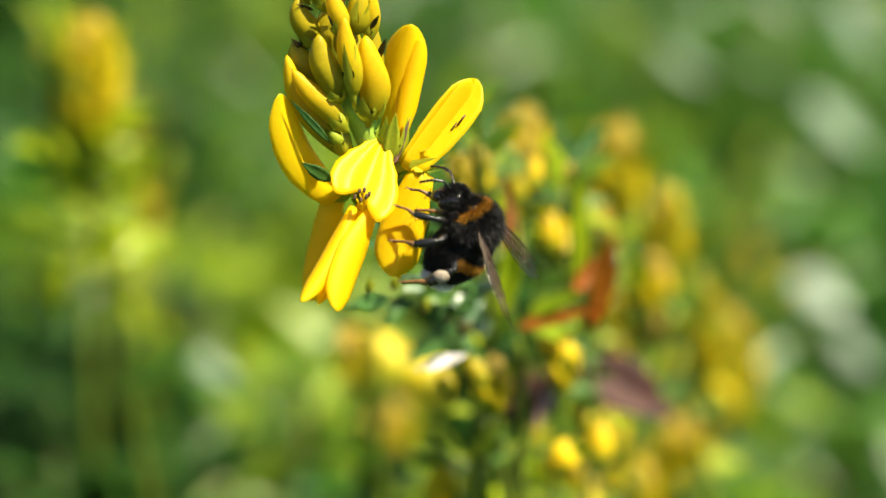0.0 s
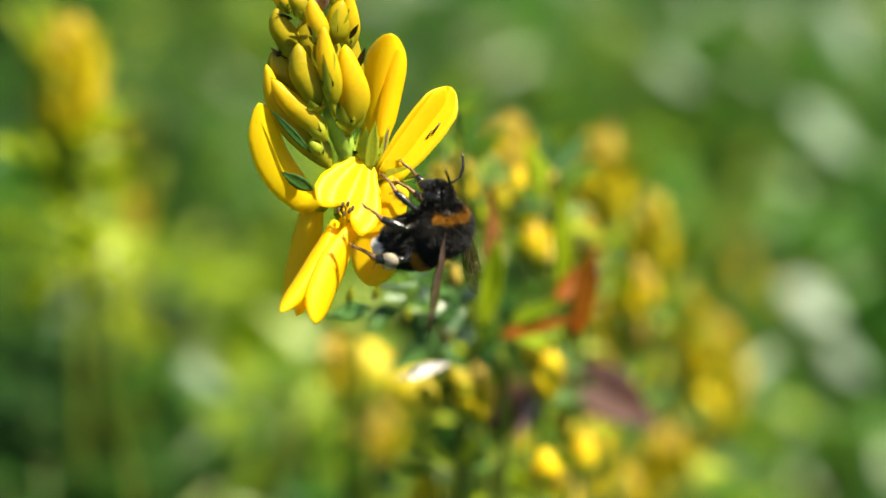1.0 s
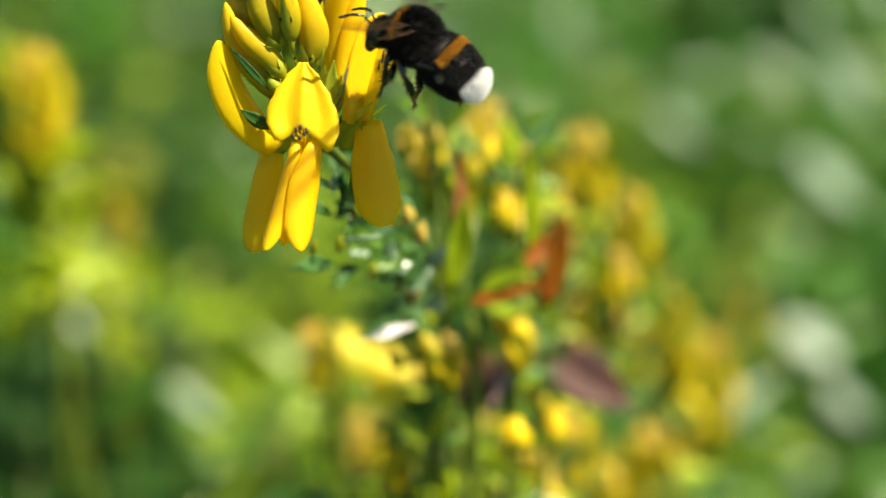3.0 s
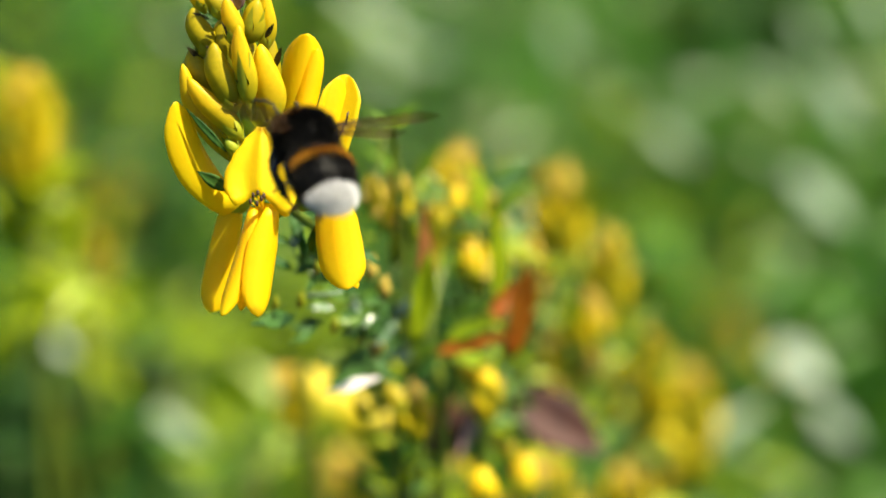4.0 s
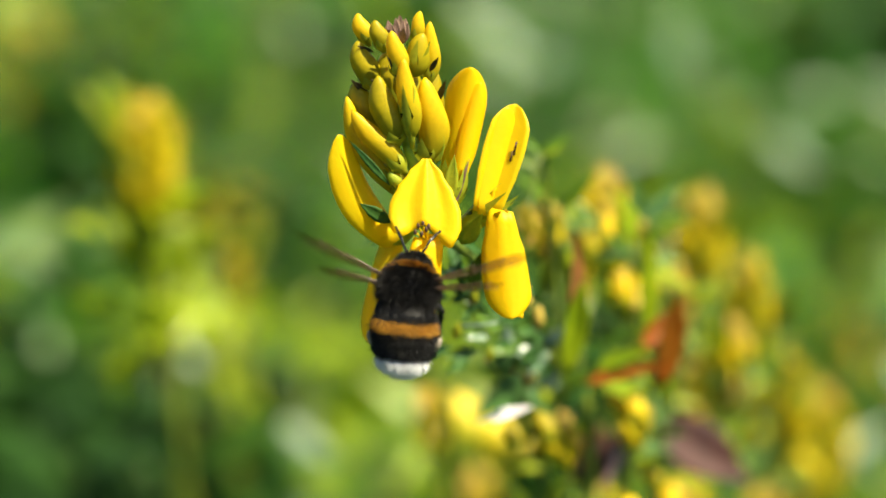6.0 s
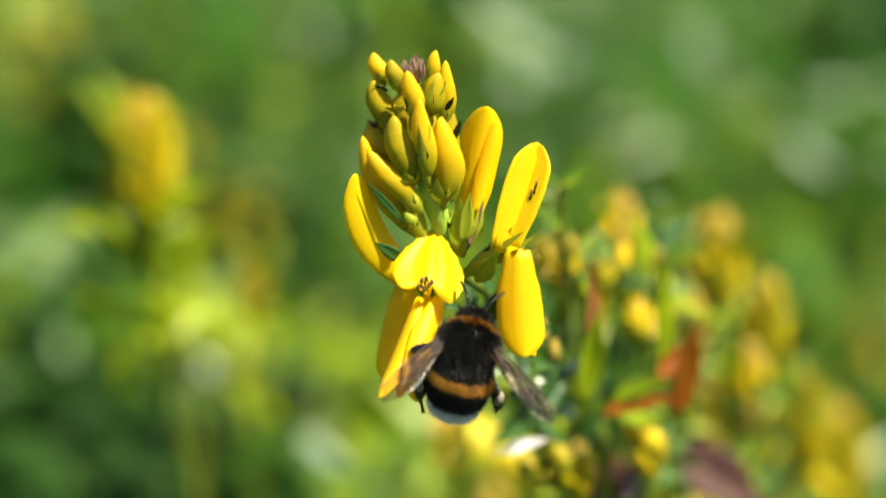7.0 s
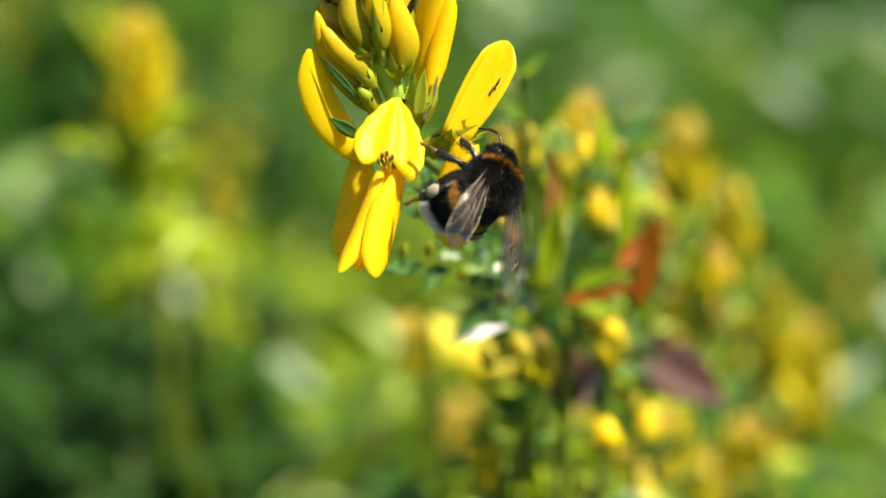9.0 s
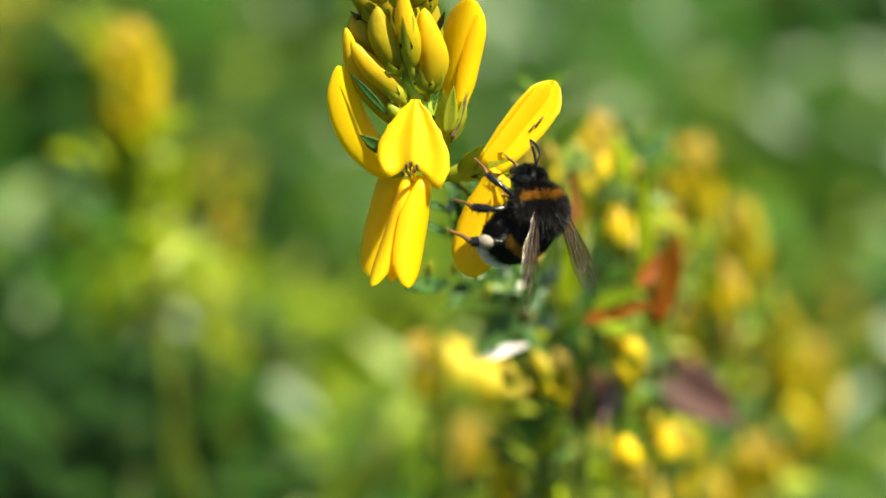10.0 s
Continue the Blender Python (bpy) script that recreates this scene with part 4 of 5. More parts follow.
plant("lime", -0.101, 0.623, 0.274, 0.021, 220, 0.035)
plant("lime", -0.081, 0.570, 0.268, 0.022, 240, 0.035)
plant("green", -0.058, 0.519, 0.268, 0.022, 260, 0.035)
plant("lime", -0.055, 0.620, 0.261, 0.023, 260, 0.035)
plant("lime", -0.034, 0.518, 0.264, 0.020, 200, 0.035)
plant("green", -0.120, 0.665, 0.236, 0.022, 200, 0.04)
plant("lime", -0.166, 0.764, 0.221, 0.029, 200, 0.045)
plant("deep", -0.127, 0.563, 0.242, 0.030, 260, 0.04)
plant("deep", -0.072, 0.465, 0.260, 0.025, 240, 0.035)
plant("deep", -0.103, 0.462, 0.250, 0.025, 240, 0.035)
plant("green", -0.031, 0.466, 0.261, 0.019, 220, 0.03)
plant("lime", -0.013, 0.385, 0.266, 0.017, 200, 0.03)
plant("green", -0.045, 0.414, 0.262, 0.020, 220, 0.03)
plant("lime", -0.001, 0.326, 0.278, 0.016, 200, 0.028)
plant("lime", -0.014, 0.293, 0.307, 0.010, 120, 0.02)
plant("green", 0.010, 0.223, 0.316, 0.010, 160, 0.02)
plant("green", -0.137, 0.673, 0.264, 0.018, 160, 0.04)
plant("lime", -0.020, 0.370, 0.285, 0.009, 70, 0.022)
plant("lime", -0.006, 0.330, 0.290, 0.009, 80, 0.02)
plant("lime", -0.012, 0.308, 0.287, 0.011, 100, 0.02)
plant("lime", 0.008, 0.291, 0.299, 0.008, 80, 0.02)
plant("lime", 0.015, 0.121, 0.358, 0.006, 80, 0.013)
plant("green", -0.020, 0.253, 0.313, 0.009, 90, 0.018)
plant("green", 0.032, 0.185, 0.370, 0.008, 90, 0.014)
plant("lime", 0.018, 0.088, 0.372, 0.004, 50, 0.01)
plant("lime", 0.027, 0.094, 0.374, 0.004, 50, 0.01)
plant("lime", 0.035, 0.101, 0.360, 0.006, 60, 0.011)
plant("lime", 0.014, 0.082, 0.366, 0.004, 50, 0.01)
plant("deep", 0.031, 0.190, 0.389, 0.007, 110, 0.016)
plant("deep", 0.042, 0.207, 0.374, 0.007, 110, 0.016)
plant("deep", 0.023, 0.159, 0.387, 0.005, 90, 0.015)
plant("lime", 0.021, 0.201, 0.353, 0.008, 60, 0.015)
plant("green", 0.041, 0.227, 0.332, 0.010, 90, 0.016)
plant("green", 0.053, 0.243, 0.355, 0.009, 90, 0.016)
plant("green", 0.067, 0.294, 0.314, 0.011, 90, 0.02)
plant("lime", 0.030, 0.177, 0.338, 0.009, 90, 0.014)
plant("lime", 0.048, 0.195, 0.327, 0.009, 90, 0.014)
plant("green", 0.014, 0.374, 0.300, 0.009, 70, 0.02)
plant("lime", -0.036, 0.766, 0.227, 0.022, 160, 0.04)
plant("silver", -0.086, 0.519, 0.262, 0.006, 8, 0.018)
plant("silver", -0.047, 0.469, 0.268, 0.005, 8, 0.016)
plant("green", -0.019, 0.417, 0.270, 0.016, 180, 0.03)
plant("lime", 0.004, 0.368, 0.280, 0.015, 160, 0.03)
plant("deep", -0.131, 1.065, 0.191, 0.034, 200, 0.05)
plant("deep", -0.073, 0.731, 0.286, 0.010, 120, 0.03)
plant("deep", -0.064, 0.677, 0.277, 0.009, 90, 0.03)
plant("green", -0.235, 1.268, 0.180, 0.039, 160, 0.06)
# few-leaved silver plants, their pale colour painting blurred highlights
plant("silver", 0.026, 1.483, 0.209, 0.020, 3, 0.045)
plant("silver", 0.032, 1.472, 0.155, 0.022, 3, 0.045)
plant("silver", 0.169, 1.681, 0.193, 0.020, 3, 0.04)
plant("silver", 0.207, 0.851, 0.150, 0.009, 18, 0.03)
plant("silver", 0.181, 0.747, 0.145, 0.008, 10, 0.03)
plant("lime", 0.192, 0.962, 0.185, 0.020, 40, 0.03)
plant("olive", 0.161, 0.766, 0.212, 0.020, 70, 0.025)
plant("deep", 0.315, 1.777, 0.168, 0.064, 200, 0.07)
plant("green", 0.212, 1.668, 0.138, 0.053, 160, 0.07)
plant("green", 0.125, 1.667, 0.136, 0.057, 160, 0.07)
plant("green", -0.032, 1.885, 0.185, 0.058, 160, 0.08)
plant("green", 0.176, 0.760, 0.206, 0.027, 200, 0.04)
plant("green", 0.093, 0.417, 0.272, 0.018, 200, 0.035)
plant("lime", 0.121, 0.462, 0.248, 0.019, 160, 0.035)
plant("green", 0.236, 0.860, 0.197, 0.037, 200, 0.05)
plant("green", -0.276, 1.172, 0.211, 0.039, 160, 0.06)
plant("green", -0.195, 0.758, 0.200, 0.034, 200, 0.05)


def glint_leaf(a, b, width):
    """A tall stalk with a broad glossy leaf, coloured pale to paint a glint."""
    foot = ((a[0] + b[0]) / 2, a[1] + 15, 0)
    ob = tagged(new("meadow_plant"), "meadow plant with a broad glossy leaf coloured pale as a glint", "plant", "meadow plants")
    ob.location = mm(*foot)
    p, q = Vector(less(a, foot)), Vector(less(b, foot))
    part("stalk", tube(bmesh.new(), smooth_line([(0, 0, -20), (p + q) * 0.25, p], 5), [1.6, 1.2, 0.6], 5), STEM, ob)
    part("leaf", blade(bmesh.new(), turned(p, q, (0.19, -0.74, 0.64)), (q - p).length, width, LEAFY, 0.0, width * 0.2, width * 0.08, thick=0.4, across=6, along=10, wavy=0.4), HERB_PALE, ob, "glossy leaf coloured pale as a glint")


# added leaves whose paleness draws the bright spots behind the flowers
glint_leaf((152.0, 560.0, 248.4), (171.4, 560.0, 232.8), 13.5)
glint_leaf((174.8, 600.0, 213.5), (192.1, 600.0, 197.0), 8.3)
glint_leaf((190.0, 760.0, 265.0), (216.0, 760.0, 238.0), 13.0)
glint_leaf((207.5, 800.0, 298.5), (225.8, 800.0, 270.9), 12.0)
glint_leaf((244.9, 900.0, 319.9), (256.5, 900.0, 298.4), 9.5)
glint_leaf((-5.6, 1000.0, 308.3), (37.1, 1000.0, 267.6), 7.4)
glint_leaf((156.1, 1000.0, 234.6), (181.4, 1000.0, 215.1), 8.5)
glint_leaf((120.1, 1200.0, 260.6), (127.1, 1200.0, 230.3), 9.9)
glint_leaf((214.7, 900.0, 306.6), (224.7, 900.0, 290.4), 7.9)
glint_leaf((-88.4, 480.0, 278.0), (-78.2, 480.0, 268.7), 4.4)
glint_leaf((-48.4, 400.0, 279.6), (-32.8, 400.0, 266.0), 4.0)
glint_leaf((233.0, 800.0, 217.4), (244.0, 800.0, 196.6), 5.8)
glint_leaf((210.6, 1000.0, 263.8), (225.6, 1000.0, 249.0), 6.8)
plant("young", -0.063, 0.287, 0.362, 0.002, 18, 0.012)
plant("young", -0.058, 0.304, 0.348, 0.002, 18, 0.012)
plant("young", -0.053, 0.321, 0.333, 0.003, 18, 0.013)
plant("young", 0.016, 0.077, 0.368, 0.003, 22, 0.009)
plant("young", 0.023, 0.078, 0.373, 0.003, 22, 0.009)
plant("young", 0.030, 0.082, 0.365, 0.003, 22, 0.009)
plant("young", 0.018, 0.076, 0.382, 0.002, 14, 0.008)


# ---- the bumblebee ----
def hairs(seed, count, centre, radii, x_from, x_to, length, width, lean=0.5, m=Matrix(), keep=None):
    """Fine tapered hairs on a part of an ellipsoid, combed backwards."""
    g = np.random.default_rng(seed)
    verts, faces = [], []
    c, r = np.array(centre), np.array(radii)
    k = 0
    while k < count:
        n = g.normal(0, 1, 3)
        n /= np.linalg.norm(n)
        p = c + r * n
        x = p[0] + g.normal(0, 0.12)
        if not x_from < x < x_to:
            continue
        if keep and not keep(p):
            continue
        nrm = n / r
        nrm /= np.linalg.norm(nrm)
        d = nrm + np.array((-lean, 0, 0)) + g.normal(0, 0.28, 3)
        d /= np.linalg.norm(d)
        L = length * g.uniform(0.55, 1.25)
        s = np.cross(d, g.normal(0, 1, 3))
        s /= np.linalg.norm(s)
        q = np.cross(d, s)
        mid = p + d * L * 0.55
        tip = p + d * L + np.array((-0.12, 0, -0.05)) * L
        p = p - nrm * 0.15
        b = len(verts)
        for j in range(3):
            w = 2.1 * j
            verts.append(p + (s * math.cos(w) + q * math.sin(w)) * width)
        for j in range(3):
            w = 2.1 * j
            verts.append(mid + (s * math.cos(w) + q * math.sin(w)) * width * 0.7)
        verts.append(tip)
        for j in range(3):
            o = (j + 1) % 3
            faces += [(b + j, b + o, b + 3 + o, b + 3 + j), (b + 3 + j, b + 3 + o, b + 6)]
        k += 1
    me = bpy.data.meshes.new("fur")
    me.from_pydata([(m @ Vector(v)) * 0.001 for v in verts], [], faces)
    return me


def fur(parent, label, material, *how, **more):
    me = hairs(*how, **more)
    me.materials.append(material)
    ob = new("fur", me)
    ob.parent = parent
    return tagged(ob, label)


def build_wing(parent, side, length, chord, name, root):
    m = Matrix(((0, 0, 1, 0), (side, 0, 0, 0), (0, 1, 0, 0), (0, 0, 0, 1)))
    bm = blade(bmesh.new(), m, length, chord, (0.22, 0.5, 0.82, 1.0, 0.95, 0.45), 0.12, 0.2, 0, thick=0.03, across=16, along=30, wavy=0.1)
    for v in bm.verts:
        v.co.z += 0.035 * math.sin(v.co.y * 3.7 + v.co.x * 0.9) + 0.025 * math.sin(v.co.x * 1.7 + v.co.y * 2.1 + math.sin(v.co.x * 0.9))
    w = part(name, bm, WING, parent, "clear smoky brown wing", at=Matrix.Translation(mm(*root)))
    bm = bmesh.new()
    h = chord / 2

    def vein(*pts):
        tube(bm, smooth_line([Vector((x * length, side * y * h, 0.03 - 0.15 * x * x)) for x, y in pts], 4), [0.075, 0.055, 0.035], 5)
    vein((0.0, -0.2), (0.3, -0.55), (0.6, -0.9), (0.9, -0.82))
    vein((0.0, 0.0), (0.35, -0.2), (0.62, -0.35), (0.82, -0.75))
    vein((0.35, -0.2), (0.45, 0.1), (0.7, 0.15), (0.85, -0.05))
    vein((0.0, 0.1), (0.3, 0.3), (0.55, 0.5), (0.7, 0.8))
    vein((0.45, 0.1), (0.5, 0.45))
    vein((0.62, -0.35), (0.7, 0.15), (0.68, 0.5))
    vein((0.0, 0.15), (0.25, 0.5), (0.42, 0.75))
    tagged(part("venation", bm, VEIN, w, "fine brown wing veins"), kind="stuff")
    return w


def build_leg(parent, pts, radii, foot, name="leg"):
    hip = pts[0]
    rel = [Vector(less(p, hip)) for p in pts]
    bm = bmesh.new()
    tube(bm, smooth_line([rel[0], (rel[0] + rel[1]) / 2 + Vector((0, 0, 0.2)), rel[1]], 4), [radii[0] * 0.7, radii[0], radii[0] * 0.8], 8)
    tube(bm, smooth_line([rel[1], (rel[1] + rel[2]) / 2, rel[2]], 4), [radii[1] * 0.55, radii[1], radii[1] * 1.15, radii[1] * 0.9], 8)
    ball(bm, rel[1], (radii[0] * 0.8,) * 3, 8, 6)
    g = random.Random(len(name) + int(hip[0] * 10))
    for i in range(110):
        k = g.choice((0, 1, 1))
        p = rel[k].lerp(rel[k + 1], g.uniform(0.15, 1))
        d = Vector((g.gauss(-0.3, 1), g.gauss(0, 1), g.gauss(-0.2, 1))).normalized()
        tube(bm, [p + d * radii[k] * 0.6, p + d * (radii[k] + g.uniform(0.3, 0.75))], [0.04, 0.012], 3)
    leg = part(name, bm, BLACK_SKIN, parent, "black hairy leg", at=Matrix.Translation(mm(*hip)))
    bm = bmesh.new()
    end = rel[2] + (rel[3] - rel[2])
    line = smooth_line([rel[2], rel[2].lerp(end, 0.5) + Vector((0.1, 0, 0.15)), end], 4)
    tube(bm, line, [radii[2] * 1.5, radii[2], radii[2] * 0.7, radii[2] * 0.9], 7, 0.15)
    for s in (-1, 1):
        tube(bm, smooth_line([end, end + Vector((0.25, 0.18 * s, -0.25)), end + Vector((0.3, 0.25 * s, -0.55))], 3), [0.09, 0.03], 5)
    part("foot", bm, foot, leg, "thin rusty brown foot")
    return leg


bee = new("bumblebee")
tagged(bee, "furry black bumblebee with gold bands and a white tail", "bumblebee")
THORAX, T_R = (2.6, 0, 0.35), (2.95, 3.05, 2.8)
ABDO, A_R = (-2.95, 0, -0.35), (4.35, 3.5, 3.0)
HEAD, H_R = (6.0, 0, -0.75), (1.35, 1.85, 1.75)
thorax = part("thorax", ball(bmesh.new(), THORAX, T_R, 20, 14), BLACK_FUR, bee)
fur(thorax, "dense black fur of the back", BLACK_FUR, 31, 9000, THORAX, T_R, -9, 3.85, 1.1, 0.03, 0.4)
fur(thorax, "orange gold collar", GOLD_FUR, 32, 2600, THORAX, T_R, 3.95, 4.55, 0.65, 0.03, 0.3, keep=lambda p: p[2] > 0.2)
fur(thorax, "black hairs among the collar", BLACK_FUR, 41, 700, THORAX, T_R, 3.6, 4.6, 1.0, 0.03, 0.25, keep=lambda p: p[2] > -0.7)
fur(thorax, "black fur under the collar", BLACK_FUR, 33, 2200, THORAX, T_R, 3.5, 6.5, 0.85, 0.03, 0.2, keep=lambda p: p[2] <= 0.2 or p[0] > 4.55)
bm = bmesh.new()
ball(bm, ABDO, A_R, 22, 16)
abdomen = part("abdomen", bm, BLACK_FUR, bee)
for x in (-0.9, -2.6, -4.4, -6.0):
    bm = bmesh.new()
    rings = []
    for dx, k in ((-0.5, 1.0), (-0.25, 1.025), (0.1, 1.03), (0.35, 1.0)):
        f = math.sqrt(max(0.02, 1 - ((x + dx - ABDO[0]) / A_R[0]) ** 2))
        rings.append([bm.verts.new((x + dx, A_R[1] * f * k * math.cos(2 * math.pi * j / 28), ABDO[2] + A_R[2] * f * k * math.sin(2 * math.pi * j / 28))) for j in range(28)])
    skin(bm, rings, ends=False)
    part("segment", bm, BLACK_FUR, abdomen, "glossy black plate of the abdomen")
fur(abdomen, "short black fur", BLACK_FUR, 34, 3200, ABDO, A_R, -1.8, 1.5, 0.65, 0.03, 0.7)
fur(abdomen, "orange gold band", GOLD_FUR, 35, 3000, ABDO, A_R, -2.75, -1.75, 0.62, 0.03, 0.75, keep=lambda p: p[2] > 0.0)
fur(abdomen, "black hairs among the band", BLACK_FUR, 42, 1100, ABDO, A_R, -3.0, -1.5, 0.7, 0.03, 0.75, keep=lambda p: p[2] > -1.8)
fur(abdomen, "short black fur behind the band", BLACK_FUR, 36, 5600, ABDO, A_R, -6.0, -2.7, 0.6, 0.03, 0.75)
fur(abdomen, "black fur of the belly", BLACK_FUR, 38, 2000, ABDO, A_R, -2.75, -1.8, 0.55, 0.03, 0.75, keep=lambda p: p[2] <= 0.1)
fur(abdomen, "white tail fur", WHITE_FUR, 37, 5600, ABDO, A_R, -8.6, -6.0, 1.15, 0.03, 0.7, keep=lambda p: p[2] > -1.2)
fur(abdomen, "dark hairs among the white", BLACK_FUR, 43, 420, ABDO, A_R, -6.6, -4.8, 0.8, 0.03, 0.75)
fur(abdomen, "black fur under the tail", BLACK_FUR, 40, 900, ABDO, A_R, -8.6, -5.2, 0.7, 0.03, 0.7, keep=lambda p: p[2] <= -1.1)
head = part("head", ball(bmesh.new(), HEAD, H_R, 16, 12), BLACK_SKIN, bee)
part("face", ball(bmesh.new(), (6.9, 0, -1.9), (0.8, 1.05, 1.35), 12, 8), BLACK_SKIN, head, "glossy black muzzle")
fur(head, "black fur of the face", BLACK_FUR, 39, 2200, HEAD, H_R, 4.6, 7.6, 0.7, 0.04, -0.1, keep=lambda p: p[2] > -1.6)
for s in (-1, 1):
    part("eye", ball(bmesh.new(), (6.2, s * 1.55, -0.85), (0.75, 0.5, 1.35), 14, 10), EYE_SHELL, head, "dark glossy eye")
ANTENNAE = []
for s in (-1, 1):
    root = (7.0, s * 0.55, -0.2)
    bm = tube(bmesh.new(), smooth_line([(0, 0, 0), (0.8, s * 0.7, 0.9), (1.2, s * 0.95, 1.35)], 3), [0.15, 0.13], 7)
    tube(bm, smooth_line([(1.2, s * 0.95, 1.35), (2.4, s * 1.5, 1.3), (3.7, s * 2.0, 0.8)], 8), [0.15, 0.19, 0.17, 0.15], 8, 0.1)
    ANTENNAE.append(part("antenna", bm, BLACK_SKIN, head, "elbowed black feeler", at=Matrix.Translation(mm(*root))))
WINGS, LEGS = [], []
for s in (-1, 1):
    WINGS.append((s, 0, build_wing(bee, s, 12.3, 3.6, "fore_wing", (2.9, s * 2.5, 1.75)), (2.9, s * 2.5, 1.75)))
    WINGS.append((s, 1, build_wing(bee, s, 8.4, 2.8, "hind_wing", (2.0, s * 2.4, 1.45)), (2.0, s * 2.4, 1.45)))
    LEGS.append((s, 0, build_leg(bee, [(4.0, s * 1.6, -1.7), (5.2, s * 3.0, -2.4), (6.5, s * 3.1, -4.6), (7.8, s * 2.7, -6.3)], (0.42, 0.40, 0.2), TARSUS)))
    LEGS.append((s, 1, build_leg(bee, [(2.8, s * 1.9, -2.0), (3.0, s * 4.2, -2.5), (3.6, s * 4.9, -5.2), (4.6, s * 4.7, -7.6)], (0.45, 0.46, 0.22), TARSUS)))
    hind = build_leg(bee, [(1.3, s * 1.9, -1.9), (-0.8, s * 4.2, -2.2), (-1.2, s * 5.0, -5.4), (-0.4, s * 4.9, -8.4)], (0.5, 0.6, 0.26), TARSUS)
    LEGS.append((s, 2, hind))
    part("pollen_load", ball(bmesh.new(), (-2.3, s * 2.9, -1.9), (0.85, 0.62, 1.1), 12, 8), POLLEN, hind, "pale grey pollen load")
HIPS = [tuple(v * 1000 for v in leg.location) for _, _, leg in LEGS]


# ---- what moves ----
BEE = [
    (0, 14.5, -10.3, 431.4, (-0.36, 0.00, 0.93), (0.85, -0.30, 0.38)),
    (0.5, 10.9, -11.3, 431.3, (0.03, -0.04, 0.99), (0.90, -0.39, -0.01)),
    (1, 12.2, -10.9, 432.5, (0.10, -0.10, 0.98), (0.90, -0.39, -0.11)),
    (1.5, 17.6, -10.2, 438.7, (-0.42, 0.31, 0.83), (0.78, -0.41, 0.41)),
    (2, 24.9, -8.4, 441.2, (-0.97, 0.02, 0.06), (0.06, -0.1, 0.99)),
    (2.5, 22.2, -7.1, 442.0, (-0.86, 0.42, 0.1), (0.30, 0.08, 0.94)),
    (2.7, 20.9, -6.9, 446.7, (-0.92, 0.03, 0.33), (0.30, -0.07, 0.95)),
    (3.8, 4.7, -22.0, 448.5, (-0.10, 0.99, 0.11), (0.05, -0.11, 0.99)),
    (4, 8.3, -24.0, 446.1, (-0.42, 0.83, 0.36), (0.25, -0.13, 0.91)),
    (4.5, 7.4, -26.0, 442.4, (-0.52, 0.81, 0.25), (0.20, -0.07, 0.95)),
    (5, 4.3, -16.5, 437.1, (-0.28, 0.96, -0.09), (0.12, 0.14, 0.97)),
    (5.5, 1.2, -17.7, 433.0, (-0.05, 0.95, 0.30), (0.02, -0.30, 0.95)),
    (5.7, -0.0, -18.0, 432.1, (0.05, 0.85, 0.51), (0.00, -0.51, 0.85)),
    (6.8, 2.6, -16.8, 428.7, (0.12, 0.61, 0.78), (0.00, -0.78, 0.61)),
    (7, 4.7, -17.0, 428.8, (0.2, 0.68, 0.68), (0.08, -0.82, 0.56)),
    (7.5, 7.1, -17.0, 429.2, (0.54, 0.68, 0.46), (0.45, -0.72, 0.4)),
    (8, 8.7, -15.6, 430.8, (0.5, 0.68, 0.5), (0.48, -0.72, 0.35)),
    (8.5, 9.2, -15.4, 431.6, (0.56, 0.64, 0.48), (0.5, -0.75, 0.25)),
    (9, 11.9, -12.7, 432.0, (0.42, 0.62, 0.63), (0.68, -0.73, 0.10)),
    (9.5, 14.5, -11.9, 430.9, (0.25, 0.51, 0.80), (0.75, -0.65, 0.11)),
    (10, 14.8, -11.2, 430.0, (-0.06, 0.18, 0.98), (0.80, -0.55, 0.19)),
]
FRONT = [
    (0, -0.55, -2.05, 14, -14),
    (0.5, -0.40, -2.25, 15, -15),
    (1, -0.25, -2.8, 17, -16),
    (1.3, 0.2, -1.85, 11, -10),
    (1.6, 0.04, -0.20, 2, -2),
    (2, 0.12, 0.06, 0, 0),
    (2.5, -0.15, 0.31, 0, 0),
    (4.5, -0.07, -0.23, 0, 0),
    (5.5, -0.02, 0.12, 0, 0),
    (5.8, 0.19, 0.31, 0, 0),
    (6.6, -0.73, -2.11, 2, -12),
    (7, -1.40, -3.32, 4, -18),
    (7.5, -0.68, -3.67, 8, -16),
    (8, -0.36, -3.54, 9, -14),
    (8.5, -0.78, -3.09, 9, -14),
    (9, -0.63, -2.65, 5, -10),
    (9.5, -1.06, -1.16, 0, -3),
    (10, -1.17, -1.18, 1, -2),
]
RIGHT = [
    (0, -2.06, 0.54, 25, 0),
    (0.5, -2.23, 0.67, 25, 0),
    (1, -2.54, 0.53, 24, 0),
    (1.3, -2.20, 0.40, 18, 0),
    (1.6, -1.52, -0.15, 4, 0),
    (2, -1.25, -0.20, 0, 0),
    (2.5, -1.38, -0.00, 0, 0),
    (4.5, -0.20, -0.22, 0, 0),
    (5.5, -0.02, 0.12, 0, 0),
    (7, 0.35, 0.52, 3, 0),
    (7.5, -0.15, 0.22, 4, 0),
    (8, 0.1, 0.43, 4, 0),
    (8.5, -0.2, 0.13, 11, 0),
    (9, -0.26, -1.07, 15, 0),
    (9.5, -0.10, -1.90, 24, 0),
    (10, 0.26, -2.64, 25, 0),
]
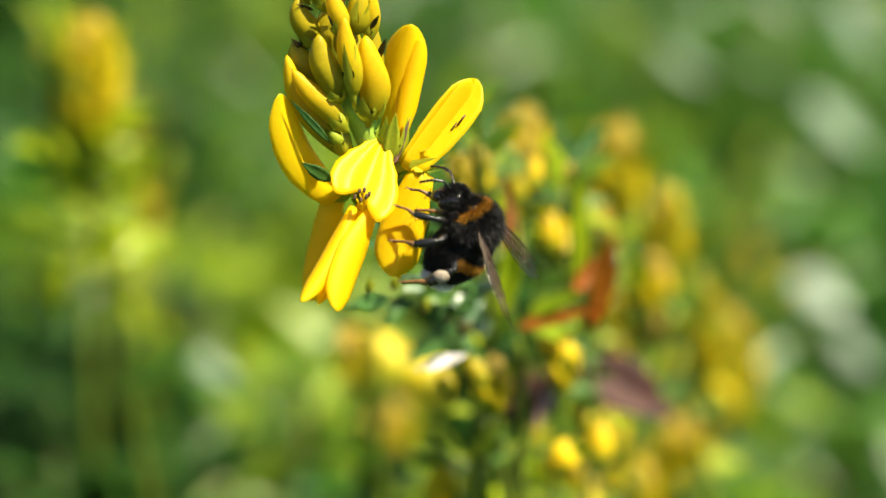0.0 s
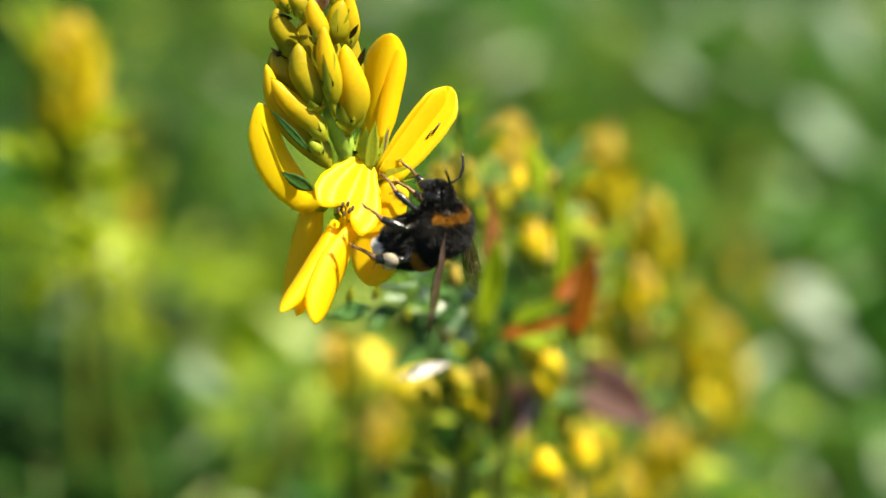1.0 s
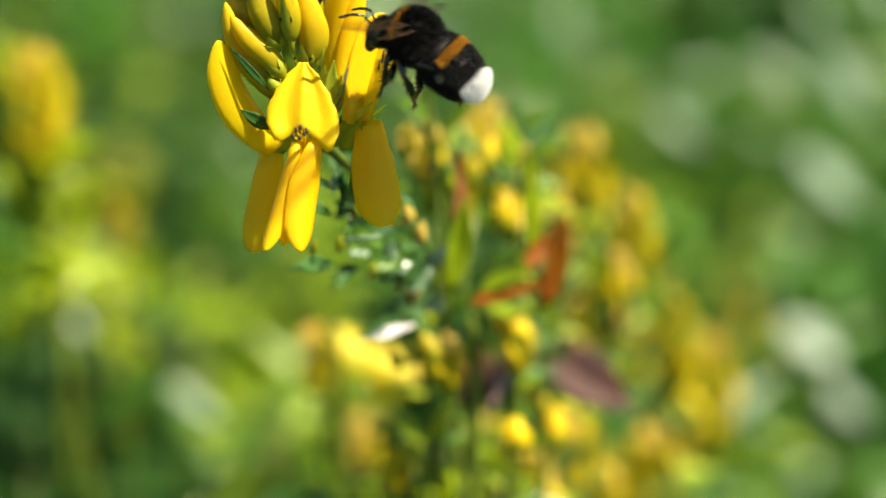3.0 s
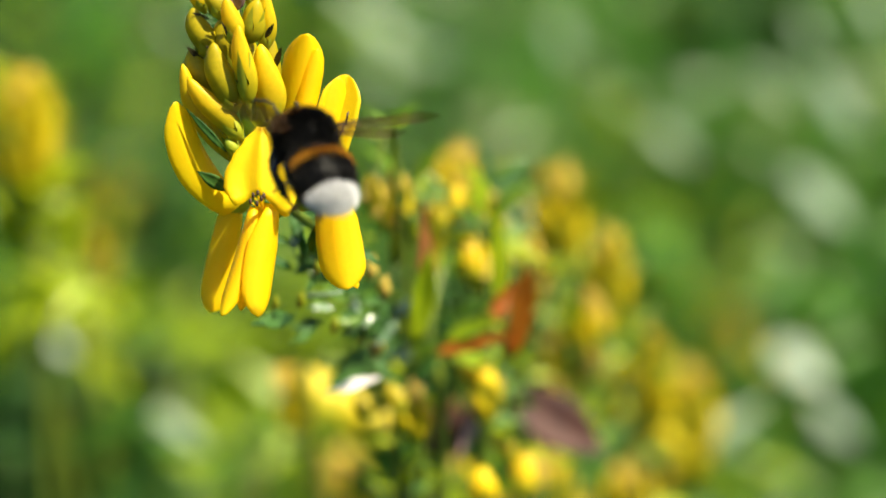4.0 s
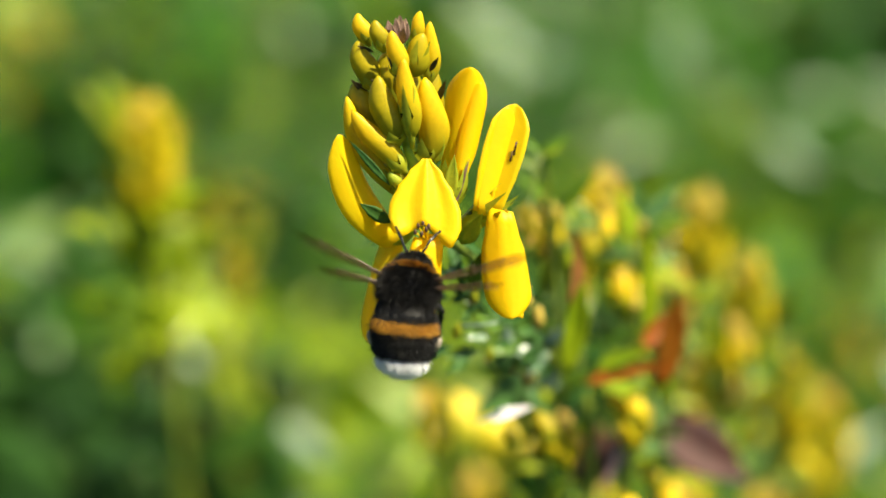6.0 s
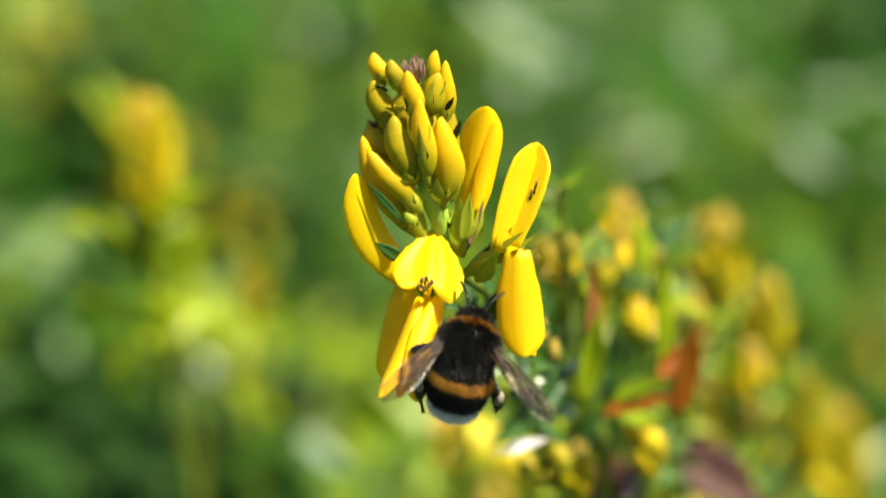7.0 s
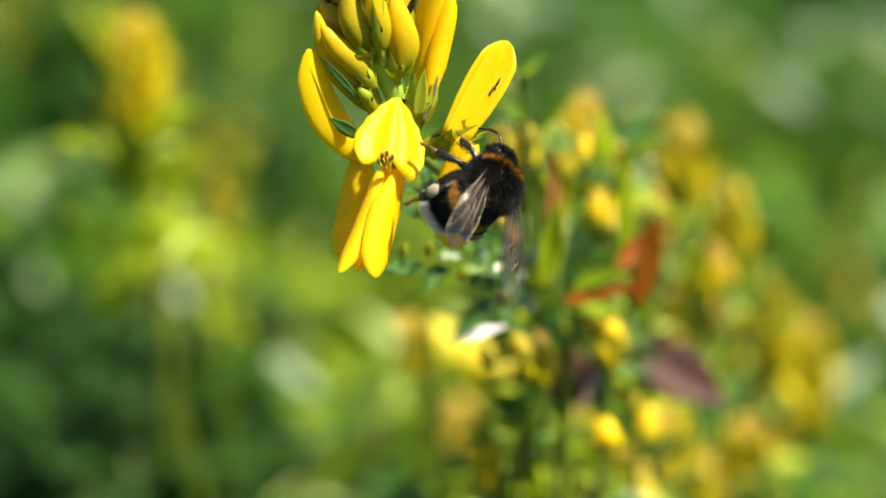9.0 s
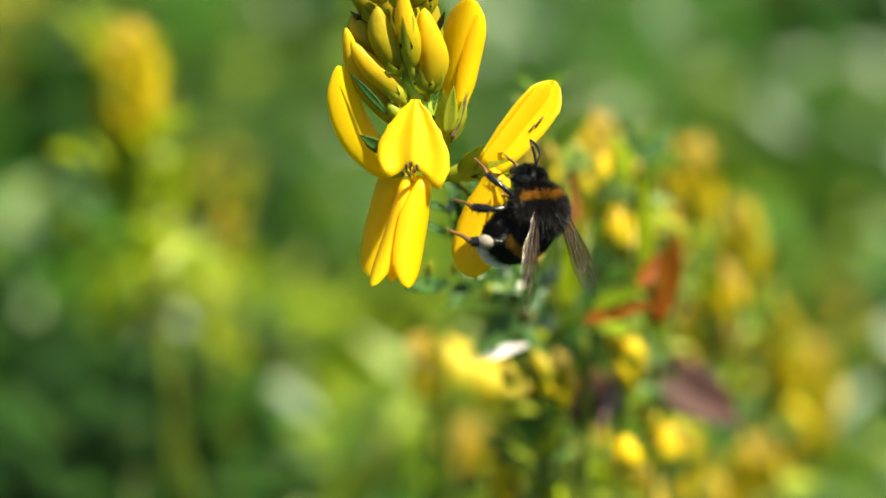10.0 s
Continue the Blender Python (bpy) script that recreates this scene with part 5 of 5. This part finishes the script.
SWAY = [
    (0, 3.9, 3.5),
    (1, 2.8, 5.1),
    (2.5, -1.7, -1.5),
    (4.5, 2.2, 2.5),
    (5.5, -0.0, 0.1),
    (7, -5.8, 4.6),
    (7.5, -2.6, 8.1),
    (8, -2.0, 7.7),
    (8.5, -0.2, 4.7),
    (9, -1.1, 2.3),
    (10, -3.8, 5.0),
]
AIRBORNE = (1.30, 6.35)


def motions():
    rows = []
    for t, x, y, z, f, d in BEE:
        f, d = Vector(f).normalized(), Vector(d)
        d = (d - f * d.dot(f)).normalized()
        rows.append((t, Matrix.Translation(mm(x, y, z)) @ Matrix((f, d.cross(f), d)).transposed().to_4x4()))
    walk(bee, rows)
    for thing, base, keys in ((front_flower, front_base, FRONT), (right_flower, right_base, RIGHT)):
        walk(thing, [(t, pose(0, 0, 0) @ Matrix.Translation(mm(base[0] + dx, base[1], base[2] + dz)) @ pose(0, 0, 0, tilt, roll, 0)) for t, dx, dz, roll, tilt in keys])
    # the tall shoot nods in the wind
    foot, high = left_shoot.location.copy(), 0.40
    walk(left_shoot, [(t, Matrix.Translation(foot + mm(0, 0, dz)) @ pose(0, 0, 0, 0, math.degrees(dx / 1000 / high), 0)) for t, dx, dz in SWAY])
    # wings folded over the body at rest, beating in the air
    for s, hindmost, wing, root in WINGS:
        def at_rest(turn=0, apart=0, roof=(-3, -3)):
            turn += apart * (-30 if s > 0 else 10)
            return Matrix.Translation(mm(*root)) @ pose(0, 0, 0, s * roof[s < 0], -6 - 3 * hindmost, s * (158 - 6 * hindmost - turn))
        keys = [(0.0, at_rest()), (1.0, at_rest(4)), (1.2, at_rest(8))]
        n = 0
        t = AIRBORNE[0]
        while t < AIRBORNE[1]:
            beat = (n - 21) * 2.262
            keys.append((t, Matrix.Translation(mm(*root)) @ pose(0, 0, 0, s * (62 + 20 * math.sin(beat)), -10 + 15 * math.cos(beat), s * (80 + 12 * hindmost - 38 * math.cos(beat)))))
            n += 1
            t = AIRBORNE[0] + n / 30
        keys += [(6.5, at_rest(30, 0, (26, 26))), (6.8, at_rest(24, 0, (26, 26))), (7.0, at_rest(18, 0.5, (26, 26))), (7.4, at_rest(2, 0.9, (-9, 6))), (8.5, at_rest(3, 1, (-9, 4))), (9.0, at_rest(2, 0.7, (14, -12))), (9.5, at_rest(0, 0.5, (16, -14))), (10.0, at_rest())]
        walk(wing, keys)
    for (s, k, leg), hip in zip(LEGS, HIPS):
        hold = Matrix.Translation(mm(*hip))
        air = hold @ pose(0, 0, 0, -s * (38, 48, 42)[k], (40, 46, 50)[k], 0)
        shift = hold @ pose(0, 0, 0, s * (4, -6, 8)[k], (-8, 6, -10)[k], 0)
        reach = hold
        if s > 0 and k == 2:
            reach = hold @ pose(0, 0, 0, -24, 38, 0)
        if s > 0 and k == 1:
            reach = hold @ pose(0, 0, 0, 28, 0, 30)
        walk(leg, [(0, hold), (0.5, shift), (1.0, hold), (1.3, shift), (1.6, air), (2.6, air), (5.6, air), (6.5, hold), (7.4, reach), (8.0, reach), (8.7, reach), (9.3, hold), (10.0, shift)])
    curl = {0: 66, 0.5: 70, 1.2: 66, 1.6: 28, 2.6: 26, 3.8: 14, 4.6: 14, 5.6: 24, 6.5: 56, 7.0: 58, 7.5: 68, 8.5: 70, 9.0: 68, 10.0: 66}
    walk(abdomen, [(t, Matrix.Translation(mm(0.012 * a, 0, 0.008 * a)) @ pose(0, 0, 0, 0, -a, 0)) for t, a in curl.items()])
    # the front flower's banner is pushed up like a hood
    hinge = Matrix.Translation(mm(-0.3, -3.0, 2.5))
    hood = {0: (-9, 10), 0.5: (-10, 10), 1.0: (-11, 10), 1.3: (-7, 6), 1.6: (-2, 0), 2.0: (0, 0), 5.7: (0, 0), 6.5: (-10, 0), 7.0: (-15, 2), 7.5: (-17, 4), 8.0: (-15, 4), 8.5: (-13, 4), 9.0: (-10, 2), 9.5: (-3, 0), 10.0: (0, 0)}
    walk(front_banner, [(t, hinge @ pose(0, 0, 0, a, b, 0) @ hinge.inverted()) for t, (a, b) in hood.items()])
    for i, a in enumerate(ANTENNAE):
        base = Matrix.Translation(a.location)
        def droop(a_, yaw=0):
            return base @ pose(0, 0, 0, 0, a_, yaw)
        walk(a, [(0, droop(55)), (0.5, droop(0 + 10 * i)), (1.0, droop(-5, 6)), (2.0, droop(10)), (5.0, droop(10)), (7.0, droop(20)), (8.0, droop(50, -5)), (9.2, droop(80, 5)), (9.6, droop(88, 5)), (10.0, droop(40 - 55 * i))])


motions()
